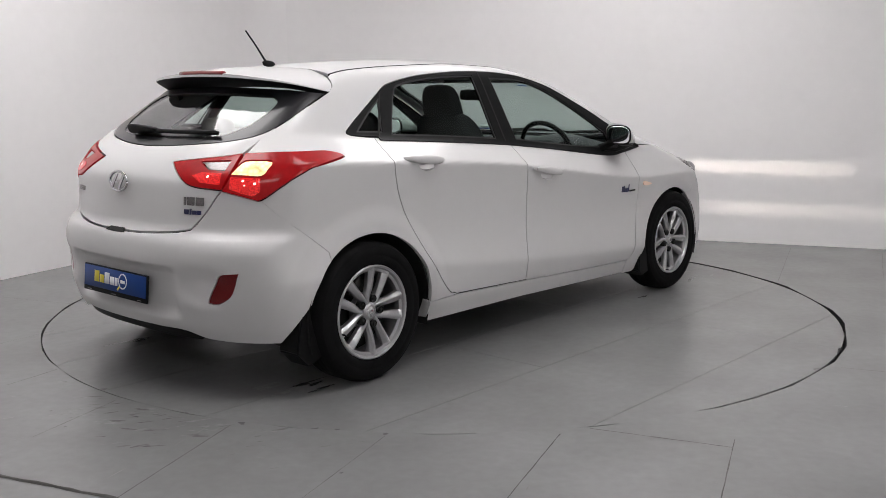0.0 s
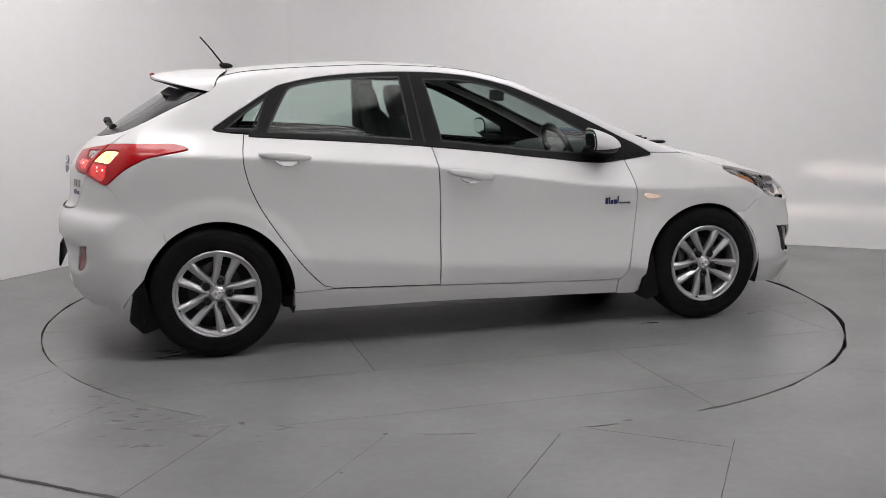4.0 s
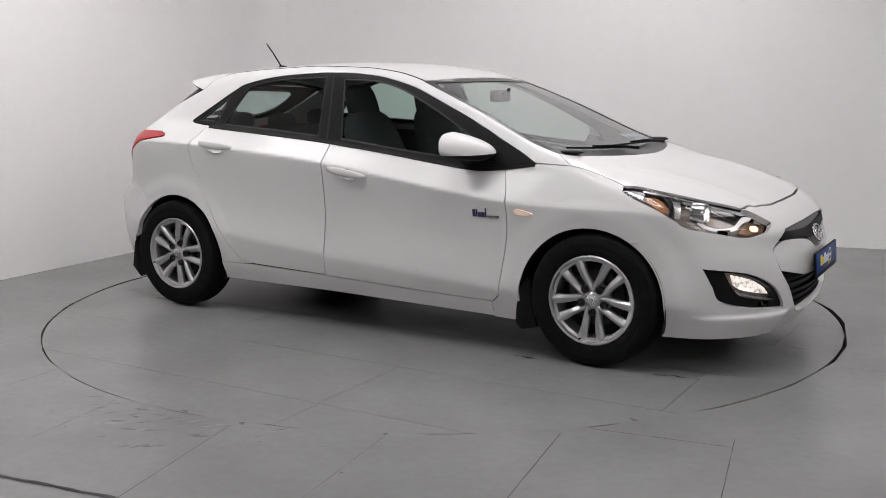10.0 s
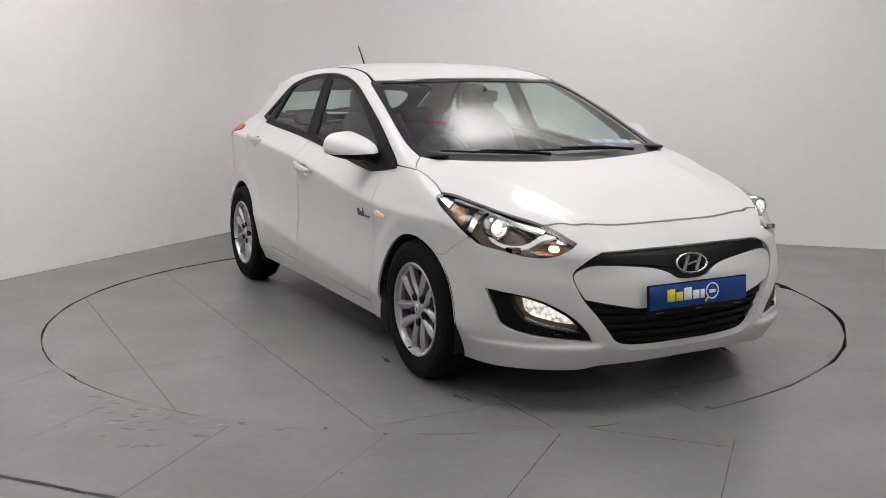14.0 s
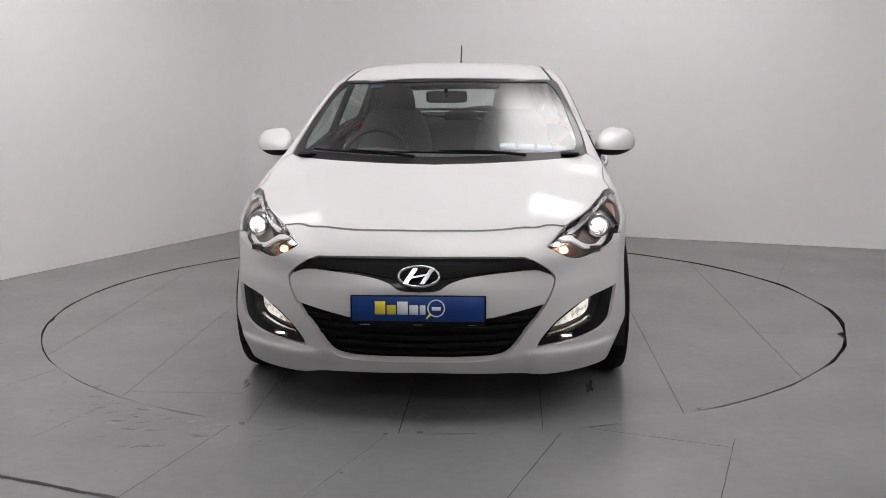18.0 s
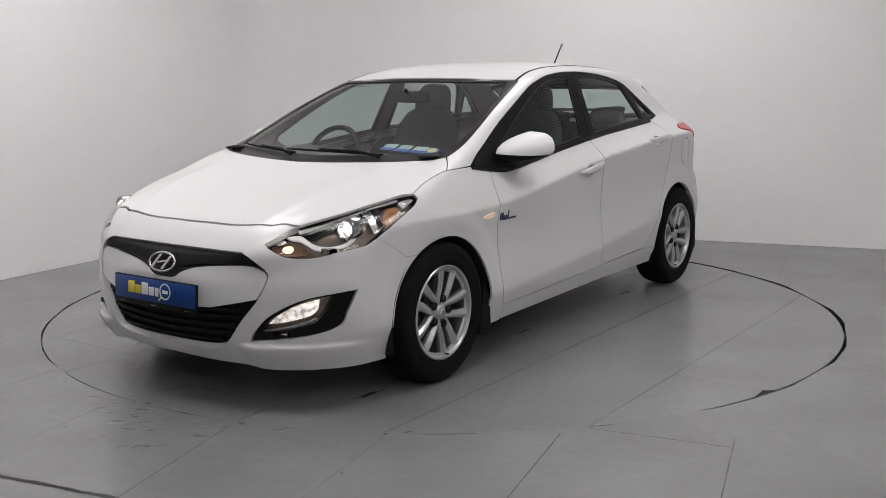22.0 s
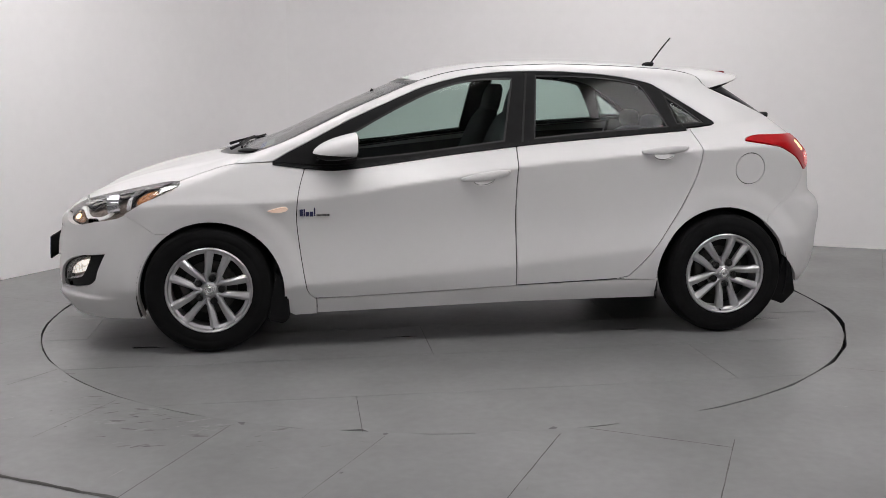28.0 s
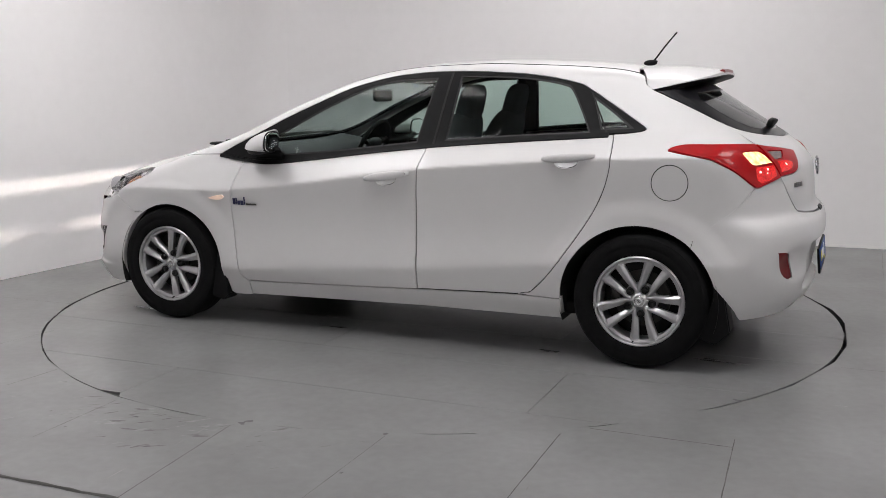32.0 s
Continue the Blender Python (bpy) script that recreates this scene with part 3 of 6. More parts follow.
def build_turntable():
    """A round deck of painted boards laid in rows, with open joints."""
    disc = new("turntable", None)
    tagged(disc, "round grey painted turntable flush with the floor", "turntable")
    r = DISC_R - 0.004
    part("base_disc", revolve([(0.0, -0.012), (1.2, -0.012), (r - 0.002, -0.012), (r - 0.002, -0.04)], n=192, axis="z"), DARK_VOID, disc)
    rows = [(-2.3, -1.87, [0.52]), (-1.87, -1.25, [0.51]), (-1.25, -0.63, [-0.70, 1.78]), (-0.63, -0.02, [0.40]), (-0.02, 0.53, [-0.9, 1.95]), (0.53, 1.10, [0.2]), (1.10, 1.71, [-1.10]), (1.71, 2.3, [0.61])]
    g = 0.0012
    for y0, y1, cuts in rows:
        xs = [-2.4, *cuts, 2.4]
        for x0, x1 in zip(xs[:-1], xs[1:]):
            # cut of the strip with the disc
            def edge(y):
                return math.sqrt(max(r * r - y * y, 0))
            ys = np.linspace(y0 + g, y1 - g, 14)
            ys = ys[np.abs(ys) < r - 0.001]
            if np.abs(y0) > r or np.abs(y1) > r:
                lim = r - 0.0005
                ys = np.concatenate([ys, [lim if y1 > r else -lim]])
                ys.sort()
            right = [(min(x1 - g, edge(y)), y) for y in ys]
            left = [(max(x0 + g, -edge(y)), y) for y in ys]
            keep = [(a, b) for a, b in zip(left, right) if b[0] - a[0] > 0.001]
            if len(keep) < 2:
                continue
            pts = [b for a, b in keep] + [a for a, b in keep][::-1]
            # finer rim
            fine = []
            for i in range(len(pts)):
                a, b = np.array(pts[i]), np.array(pts[(i + 1) % len(pts)])
                on = abs(np.hypot(*a) - r) < 1e-3 and abs(np.hypot(*b) - r) < 1e-3
                for k in range(6 if on else 1):
                    q = a + (b - a) * k / 6 if on else a
                    fine.append(tuple(q / np.hypot(*q) * r) if on else tuple(q))
            bm = bmesh.new()
            f = bm.faces.new([bm.verts.new((x, y, 0)) for x, y in fine])
            e = bmesh.ops.extrude_face_region(bm, geom=[f])
            for v in e["geom"]:
                if isinstance(v, bmesh.types.BMVert):
                    v.co.z -= 0.011
            bmesh.ops.recalc_face_normals(bm, faces=bm.faces)
            part("deck_board", bm, FLOOR_GREY, disc)
    for x, y in ((-2.225, 0.0), (-1.96, -1.08), (-1.91, -1.16), (0.10, -2.22), (1.72, -1.41), (2.225, 0.06), (1.89, 1.17), (-0.12, 2.22), (-1.86, 1.22)):
        part("deck_bolt", blotch(x, y, 0.017, 0.012, 0.001, int(abs(x * 100)) + 3, 14), SCREW, disc)
    k = 0
    for x, y, rx, ry in ((1.94, -0.44, 0.07, 0.04), (2.03, -0.12, 0.06, 0.03), (1.86, -0.58, 0.08, 0.035), (2.05, 0.05, 0.05, 0.03), (1.80, -0.75, 0.04, 0.02), (-1.72, -0.53, 0.09, 0.03), (-1.78, -0.66, 0.05, 0.02)):
        for j in range(3):
            k += 1
            rnd = random.Random(k)
            part("paint_flake", blotch(x + rnd.uniform(-0.06, 0.06), y + rnd.uniform(-0.06, 0.06), rx * rnd.uniform(0.3, 0.7), ry * rnd.uniform(0.3, 0.8), 0.0012 + 0.0002 * j, k), FLAKE, disc)
    # damp streaks left by the wheels
    for x, y, rx, ry in ((-1.66, -0.62, 0.10, 0.012), (-1.70, 0.64, 0.09, 0.012), (-1.58, -0.70, 0.06, 0.010), (1.66, -0.76, 0.05, 0.010), (1.62, 0.74, 0.06, 0.009), (0.95, -0.80, 0.05, 0.006), (-0.90, 0.78, 0.08, 0.007), (0.35, 0.74, 0.07, 0.005)):
        for j in range(3):
            k += 1
            rnd = random.Random(k)
            part("damp_patch", blotch(x + rnd.uniform(-1, 1) * rx, y + rnd.uniform(-1, 1) * ry * 2, rx * rnd.uniform(0.4, 1.0), ry * rnd.uniform(0.4, 1.0), 0.0008 + 0.0001 * j, k), WET, disc)
    return disc


def build_floor_marks(fl):
    lines = [((-1.75, -2.54), (-1.05, -2.835), 0.017), ((0.56, -2.20), (1.05, -2.41), 0.0045), ((0.44, -2.26), (0.10, -3.1), 0.004), ((1.08, -2.33), (0.85, -2.95), 0.0035), ((1.84, -1.40), (2.6, -1.72), 0.004),
             ((2.75, 1.92), (2.22, 0.62), 0.004), ((3.42, 1.80), (2.95, 0.70), 0.004), ((-2.34, -1.0), (-2.10, -0.62), 0.0035), ((-1.93, -1.60), (-1.80, -1.36), 0.004), ((-1.55, -2.26), (-1.38, -1.83), 0.003),
             ((-1.05, -2.82), (-0.83, -2.14), 0.003), ((-0.22, -2.27), (-0.46, -2.85), 0.002), ((-2.9, 0.30), (-2.2, 0.02), 0.003)]
    for k, (a, b, w) in enumerate(lines):
        part("floor_seam", flat_strip((a, b), w * 1.05, LIP + 0.0012, 0.5, k), SEAM, fl)
    # short scratches, some along the joints
    rnd = random.Random(77)
    spots = [(-1.20, -1.97, 0.2), (-1.02, -2.03, 0.1), (-1.30, -2.05, 0.3), (-0.93, -2.20, 1.2), (-0.98, -2.33, 1.25), (-1.12, -2.62, 1.2), (-0.62, -2.40, 0.1), (-0.36, -2.36, 0.15), (-0.20, -2.36, 0.0),
             (0.35, -2.52, 1.2), (0.28, -2.75, 1.2), (0.92, -2.70, 1.1), (1.35, -2.35, -0.3), (-1.75, -2.05, 0.5), (-1.62, -2.30, 0.7), (1.62, -1.95, -0.4), (2.05, -1.60, -0.4), (-2.2, -1.35, 0.6)]
    for k, (x, y, a) in enumerate(spots):
        ln = rnd.uniform(0.05, 0.16)
        d = (math.cos(a) * ln / 2, math.sin(a) * ln / 2)
        part("floor_scratch", flat_strip(((x - d[0], y - d[1]), (x + d[0], y + d[1])), rnd.uniform(0.0014, 0.003), LIP + 0.001, 0.7, 60 + k), HAIRLINE, fl)
    for x, y, r in ((-0.79, -2.12, 0.017), (-0.22, -2.25, 0.012), (-0.35, -2.63, 0.007), (-1.60, -1.96, 0.006), (-1.47, -2.15, 0.006), (-1.04, -1.99, 0.005)):
        part("floor_screw", blotch(x, y, r, r * 0.75, LIP + 0.0015, int(abs(x * 1000)), 12), SCREW, fl)
    # worn patches where people step over the turntable's edge
    for name, mat, seed, count, z in (("worn_paint", FLAKE, 5, 40, 0.0006), ("scuff_marks", SCUFF, 9, 60, 0.0009)):
        rnd = random.Random(seed)
        bm = bmesh.new()
        for k in range(count):
            a, r = radians(rnd.gauss(-119, 7.5)), 2.275 + abs(rnd.gauss(0, 0.16))
            turn, ln = rnd.choice((0.45, 0.5, -0.35, 0.1)) + rnd.uniform(-0.2, 0.2), rnd.uniform(0.008, 0.05 if mat is SCUFF else 0.07)
            wd = ln * rnd.uniform(0.05, 0.25)
            c, sn = math.cos(turn), math.sin(turn)
            cx, cy, vs = r * math.cos(a), r * math.sin(a), []
            for j in range(11):
                t = 2 * math.pi * j / 11
                u, v = ln * math.cos(t) * rnd.uniform(0.5, 1.1), wd * math.sin(t) * rnd.uniform(0.4, 1.2)
                vs.append(bm.verts.new((cx + c * u - sn * v, cy + sn * u + c * v, LIP + z + 0.000004 * k)))
            f = bm.faces.new(vs)
            f.normal_update()
            if f.normal.z < 0:
                f.normal_flip()
        tagged(part(name, bm, mat, fl), kind="stuff")


def build_ceiling_lights():
    glow = material("light_diffuser", (0.9, 0.9, 0.9), 0.6, emit=(1.0, 0.972, 0.972), emit_strength=PANEL_LIGHT)
    case = material("light_casing", (0.75, 0.75, 0.75), 0.4, noise_amount=0.03)
    first = None
    # All unseen: (1.2, 1.1) follows windscreen glare, the others are added to balance light.
    for x, y in [(-2.2, -1.8), (0.3, -2.1), (2.8, -2.0), (-2.0, 0.2), (1.2, 1.1), (4.2, -4.3), (3.0, -7.0), (-1.6, -6.5)]:
        m = pose(x, y, ROOM_H - 0.03)
        if first is None:
            first = new("ceiling_light", None)
            tagged(first, "square white ceiling panel light, switched on", "ceiling light", "ceiling lights")
            bm = bmesh.new()
            for sx, sy, px, py in [(1.42, 0.03, 0, 0.695), (1.42, 0.03, 0, -0.695), (0.03, 1.36, 0.695, 0), (0.03, 1.36, -0.695, 0)]:
                bmesh.ops.create_cube(bm, size=1, matrix=Matrix.Translation((px, py, 0)) @ Matrix.Diagonal((sx, sy, 0.05, 1)))
            part("light_frame", bm, case, first)
            part("diffuser", box(1.35, 1.35, 0.02, (0, 0, 0), 0.004), glow, first)
            first.matrix_basis = m
        else:
            copy_thing(first, m)


FLOOR = build_room()
build_floor_marks(FLOOR)
TURNTABLE = build_turntable()
build_ceiling_lights()


# ---- the car: skin ----
ARCH_F, ARCH_R = (1.312, 0.300, 0.352), (-1.312, 0.305, 0.360)
DLO_TOP = [(1.000, 0.935), (0.929, 0.976), (0.840, 1.020), (0.694, 1.094), (0.575, 1.151), (0.302, 1.268), (0.183, 1.308), (0.033, 1.343),
           (-0.086, 1.358), (-0.206, 1.367), (-0.444, 1.368), (-0.741, 1.348), (-0.947, 1.311), (-1.019, 1.279), (-1.147, 1.201), (-1.295, 1.108)]
DLO_LOW = [(-1.295, 1.108), (-1.304, 1.096), (-1.285, 1.085), (-1.137, 1.073), (-0.727, 1.046), (-0.320, 1.015), (0.087, 0.973), (0.378, 0.936), (0.670, 0.903), (0.817, 0.911), (1.000, 0.935)]
REAR_DOOR_EDGE = [(-1.159, 1.072), (-1.179, 0.971), (-1.168, 0.886), (-1.135, 0.786), (-1.066, 0.657), (-0.927, 0.455), (-0.819, 0.335), (-0.776, 0.316), (-0.733, 0.308)]
B_GAP = [(-0.209, 0.292), (-0.206, 0.534), (-0.204, 0.650), (-0.208, 0.795), (-0.216, 0.908), (-0.226, 1.007)]
FRONT_DOOR_EDGE = [(0.810, 0.258), (0.843, 0.290), (0.857, 0.351), (0.881, 0.526), (0.891, 0.642), (0.887, 0.729), (0.873, 0.813), (0.842, 0.912)]
HOOD_FRONT = [(1.976, 0.0), (1.974, 0.1), (1.972, 0.25), (1.964, 0.36), (1.952, 0.452), (1.938, 0.484), (1.929, 0.512), (1.926, 0.545), (1.918, 0.572)]
LAMP_TOP = [(1.918, 0.572), (1.829, 0.628), (1.755, 0.668), (1.69, 0.695), (1.63, 0.716), (1.565, 0.737), (1.50, 0.757), (1.447, 0.787)]
LAMP_NOSE = [(1.918, 0.572), (1.968, 0.540), (2.008, 0.514), (2.035, 0.490)]
FENDER_TOP = [(1.447, 0.787), (1.36, 0.770), (1.27, 0.772), (1.185, 0.780)]
PILLAR_SEAM = [(1.185, 0.780), (1.14, 0.752), (1.087, 0.709)]
COWL = [(1.087, 0.709), (1.137, 0.668), (1.18, 0.585), (1.237, 0.430), (1.29, 0.2), (1.312, 0.0)]
SCREEN_SIDE = [(1.087, 0.709), (0.939, 0.705), (0.758, 0.682), (0.538, 0.646), (0.30, 0.604), (0.247, 0.580)]
SCREEN_TOP = [(0.247, 0.580), (0.268, 0.53), (0.282, 0.44), (0.290, 0.25), (0.295, 0.0)]
DITCH = [(0.247, 0.580), (0.141, 0.561), (0.007, 0.545), (-0.25, 0.534), (-0.6, 0.522), (-0.9, 0.510), (-1.225, 0.500)]
GATE_SIDE = [(-1.308, 1.277), (-1.389, 1.241), (-1.480, 1.200), (-1.575, 1.153), (-1.662, 1.108), (-1.716, 1.073), (-1.770, 1.034)]
LAMP_R_TOP = [(-1.775, 1.031), (-1.70, 1.036), (-1.60, 1.036), (-1.50, 1.034), (-1.445, 1.022), (-1.427, 1.010)]
LAMP_R_LOW = [(-1.427, 1.010), (-1.445, 1.003), (-1.598, 0.977), (-1.655, 0.955), (-1.725, 0.915), (-1.805, 0.843)]
BUMPER_SEAM = [(-1.805, 0.843), (-1.736, 0.758), (-1.623, 0.666), (-1.560, 0.612)]
LAMP_LOW = [(0.490, 0.684), (0.515, 0.669), (0.546, 0.654), (0.587, 0.636), (0.630, 0.628), (0.670, 0.632), (0.711, 0.645), (0.768, 0.661)]
LAMP_SIDE = [(1.750, 0.676), (1.715, 0.695), (1.667, 0.725), (1.617, 0.752), (1.538, 0.785), (1.484, 0.807), (1.447, 0.830)]
GATE_LOW = [(0.0, 0.690), (0.144, 0.692), (0.30, 0.700), (0.43, 0.715), (0.465, 0.735), (0.520, 0.80), (0.555, 0.855), (0.575, 0.884)]
LAMP_IN = [(0.575, 0.884), (0.443, 0.897), (0.370, 0.930), (0.276, 0.988)]
LAMP_IN_TOP = [(0.276, 0.988), (0.40, 1.004), (0.512, 1.017), (0.577, 1.029)]
GATE_GLASS = [(0.586, 1.272), (0.598, 1.220), (0.602, 1.160), (0.594, 1.130)]
GLASS_LOW = [(0.594, 1.130), (0.574, 1.110), (0.528, 1.090), (0.430, 1.072), (0.309, 1.061), (0.147, 1.050), (0.0, 1.046)]
GRILLE = [(0.0, 0.648), (0.287, 0.650), (0.404, 0.650), (0.461, 0.625), (0.518, 0.580), (0.525, 0.548), (0.512, 0.507), (0.485, 0.455), (0.420, 0.371), (0.354, 0.285), (0.288, 0.250), (0.153, 0.241), (0.0, 0.240)]
BAR_LOW = [(0.518, 0.578), (0.447, 0.602), (0.329, 0.597), (0.193, 0.581), (0.116, 0.558), (0.072, 0.532), (0.0, 0.526)]
FOG = loop([(0.787, 0.498), (0.770, 0.420), (0.746, 0.352), (0.656, 0.316), (0.455, 0.293)], [(0.455, 0.293), (0.476, 0.334), (0.544, 0.406), (0.652, 0.468), (0.787, 0.498)])
FUEL = (-1.447, 0.865, 0.081)


def both(pts, axis):
    """Points of one half and, mirrored, of the other, as one closed row."""
    p = np.array(pts, float)
    q = p[::-1].copy()
    q[:, axis] *= -1
    return np.vstack([p, q])


def ring(cx, cz, rx, rz, n=32, turn=0.0):
    a = np.linspace(0, 2 * np.pi, n, endpoint=False)
    x, z = rx * np.cos(a), rz * np.sin(a)
    c, s = math.cos(turn), math.sin(turn)
    return np.stack([cx + c * x - s * z, cz + s * x + c * z], -1)


def sec(plane, pts):
    return drawn("section", spline(pts), plane)


def nose(pts, plane):
    return drawn("nose", pts, plane)


def tail(pts, plane):
    return drawn("tail", pts, plane)


HANDLES = {"front": ((-0.048, 0.856), -0.145), "rear": ((-0.98, 0.970), -0.075)}
CUP = {"front": ring(-0.043, 0.838, 0.054, 0.029, 28, -0.14), "rear": ring(-0.973, 0.950, 0.054, 0.029, 28, -0.07)}
WINDOWS = {
    "rear_door_glass": loop([(-1.045, 1.078), (-0.998, 1.170), (-0.935, 1.275), (-0.887, 1.305), (-0.739, 1.331), (-0.547, 1.344), (-0.354, 1.347)], [(-0.354, 1.347), (-0.320, 1.028)],
                            [(-0.320, 1.028), (-0.669, 1.056), (-1.045, 1.078)]),
    "front_door_glass": loop([(-0.165, 1.018), (-0.229, 1.335)], [(-0.229, 1.335), (-0.027, 1.328), (0.152, 1.288), (0.358, 1.199), (0.562, 1.092), (0.690, 1.020)], [(0.690, 1.020), (0.73, 0.928)],
                             [(0.73, 0.928), (0.379, 0.956), (0.087, 0.988), (-0.165, 1.018)]),
    "quarter_glass": loop([(-1.245, 1.098), (-1.132, 1.184), (-1.040, 1.245)], [(-1.040, 1.245), (-1.095, 1.092)], [(-1.095, 1.092), (-1.245, 1.098)])}


def pane(name, parent, mat, domain, outline, side=1, out=-0.006, label="", holes=()):
    o = fitted(name, parent, mat, domain, outline, holes, side=side, out=out, gap=-0.004, depth=0.0, res=0.05, label=label)
    o.visible_shadow = False
    return o


def strip(name, parent, mat, domain, line, width, out, side=1):
    """A band that follows a line, set behind a joint of two panels."""
    p = np.asarray(line, float)
    d = np.gradient(p, axis=0)
    d /= np.linalg.norm(d, axis=1, keepdims=True) + 1e-9
    o = np.stack([-d[:, 1], d[:, 0]], -1) * width / 2
    return fitted(name, parent, mat, domain, np.vstack([p + o, (p - o)[::-1]]), side=side, gap=0.0, out=out, depth=0.0, res=0.03)


def build_handle(door, which, s):
    (cx, cz), slope = HANDLES[which]
    x = np.linspace(-0.125, 0.125, 15)
    p, n = onto_body("side", cx + x, cz + slope * x, s)
    lift = 0.002 + 0.037 * np.sqrt(np.clip(1 - (x / 0.125) ** 2, 0, 1))
    half_h = 0.004 + 0.0175 * np.clip(1 - (x / 0.128) ** 2, 0, 1) ** 0.6
    vs, fs, m = [], [], 12
    for i in range(15):
        for a in range(m):
            t = 2 * math.pi * a / m
            vs.append(tuple(p[i] + np.array([0, s, 0]) * (lift[i] + 0.008 * math.cos(t)) + np.array([0, 0, 1]) * half_h[i] * math.sin(t)))
    for i in range(14):
        for a in range(m):
            fs.append((i * m + a, i * m + (a + 1) % m, (i + 1) * m + (a + 1) % m, (i + 1) * m + a))
    fs += [tuple(range(m)), tuple(14 * m + a for a in range(m))[::-1]]
    me = bpy.data.meshes.new("handle")
    me.from_pydata(vs, [], fs)
    bm = bmesh.new()
    bm.from_mesh(me)
    bmesh.ops.recalc_face_normals(bm, faces=bm.faces)
    bm.to_mesh(me)
    bm.free()
    h = part("door_handle", shade(me), PAINT, door)
    cup = CUP[which]
    c = cup.mean(0)
    fitted("handle_recess", door, PAINT, "side", cup, side=s, gap=0.0, out=-0.001, depth=0.0, res=0.012, sink=(c[0], c[1], 0.056, 0.034, 0.030))
    if which == "front":
        k, kn = onto_body("side", np.array([cx - 0.105]), np.array([cz - 0.105 * slope + 0.002]), s)
        q = Vector(kn[0]).to_track_quat("Z", "Y").to_matrix().to_4x4()
        me = revolve([(0.0, 0.004), (0.005, 0.004), (0.0075, 0.006), (0.009, 0.004), (0.009, -0.01)], 20, "z")
        me.transform(Matrix.Translation(Vector(k[0] + kn[0] * 0.020)) @ q)
        part("key_lock", me, CHROME, door)


def build_side(car, s):
    front_edge = drawn("section", [(0.955, 0.926), (0.90, 0.918), (0.842, 0.912)], "side")
    ol = np.vstack([sec("top", FENDER_TOP), drawn("section", [(1.000, 0.9325)], "side"), front_edge, sec("side", FRONT_DOOR_EDGE[::-1])[1:],
                    drawn("section", [(0.803, 0.25), (0.803, 0.172), (0.912, 0.168)], "side"), drawn("section", arc(*ARCH_F, 196, 58, 30), "side"),
                    drawn("section", [(1.572, 0.598), (1.64, 0.646)], "side"), sec("side", LAMP_SIDE[1:])])
    wing = fitted("front_wing", car, PAINT, "section", ol, side=s, gap=0.0016, res=0.014)
    rep = drawn("section", spline([(0.930, 0.712), (0.945, 0.722), (0.985, 0.716), (1.030, 0.702), (0.985, 0.694), (0.945, 0.699), (0.930, 0.712)])[:-1], "side")
    fitted("side_repeater", wing, REPEATER_GLOW, "section", rep, side=s, gap=0.0, out=0.007, depth=0.008, res=0.01, label="lit clear side indicator")
    ol = np.vstack([spline(B_GAP[::-1]), [(-0.209, 0.289), (0.229, 0.273), (0.669, 0.259)], spline(FRONT_DOOR_EDGE), [(0.80, 0.906), (0.670, 0.899)], [(0.378, 0.932), (0.087, 0.969)]])
    d = fitted("front_door", car, PAINT, "side", ol, [CUP["front"]], side=s, res=0.014)
    build_handle(d, "front", s)
    trim = np.vstack([[(-0.20, 0.99), (-0.20, 0.30), (0.80, 0.28), (0.86, 0.5), (0.86, 0.72), (0.80, 0.89), (0.4, 0.925)]])
    fitted("door_trim", d, TRIM, "side", trim, side=s, gap=0.0, out=-0.05, depth=0.0, res=0.06, label="dark inner door trim")
    # side badge, as plain bars
    def badge(xa, xb, za, zb, mat, label=""):
        xs = (xa, xb) if s < 0 else (1.580 - xb, 1.580 - xa)
        q = [(xs[0], za), (xs[1], za), (xs[1], zb), (xs[0], zb)]
        fitted("badge_bar", d, mat, "side", q, side=s, gap=0.0, out=0.003, depth=0.003, res=0.02, label=label)
    x0 = 0.705
    for w, h, zz in ((0.016, 0.034, 0.690), (0.007, 0.036, 0.691), (0.016, 0.022, 0.683), (0.018, 0.024, 0.683), (0.007, 0.042, 0.694)):
        badge(x0, x0 + w, zz - h / 2, zz + h / 2, BADGE_BLUE)
        x0 += w + 0.003
    badge(x0 + 0.002, x0 + 0.066, 0.672, 0.681, BADGE_GREY, "small silver badge bar")
    ol = np.vstack([spline(REAR_DOOR_EDGE), spline(B_GAP), [(-0.320, 1.011), (-0.727, 1.042)]])
    d = fitted("rear_door", car, PAINT, "side", ol, [CUP["rear"]], side=s, res=0.014)
    build_handle(d, "rear", s)
    trim = np.vstack([[(-1.13, 1.05), (-1.13, 0.85), (-0.85, 0.40), (-0.75, 0.32), (-0.22, 0.30), (-0.23, 0.99), (-0.7, 1.03)]])
    fitted("door_trim", d, TRIM, "side", trim, side=s, gap=0.0, out=-0.05, depth=0.0, res=0.06, label="dark inner door trim")
    fitted("sill", car, PAINT, "side", [(-0.955, 0.30), (-0.955, 0.198), (-0.21, 0.198), (0.803, 0.176), (0.803, 0.256), (0.669, 0.258), (0.229, 0.272), (-0.209, 0.289), (-0.733, 0.304)], side=s, depth=0.05)
    a1 = math.degrees(math.acos((-1.560 - ARCH_R[0]) / ARCH_R[2]))
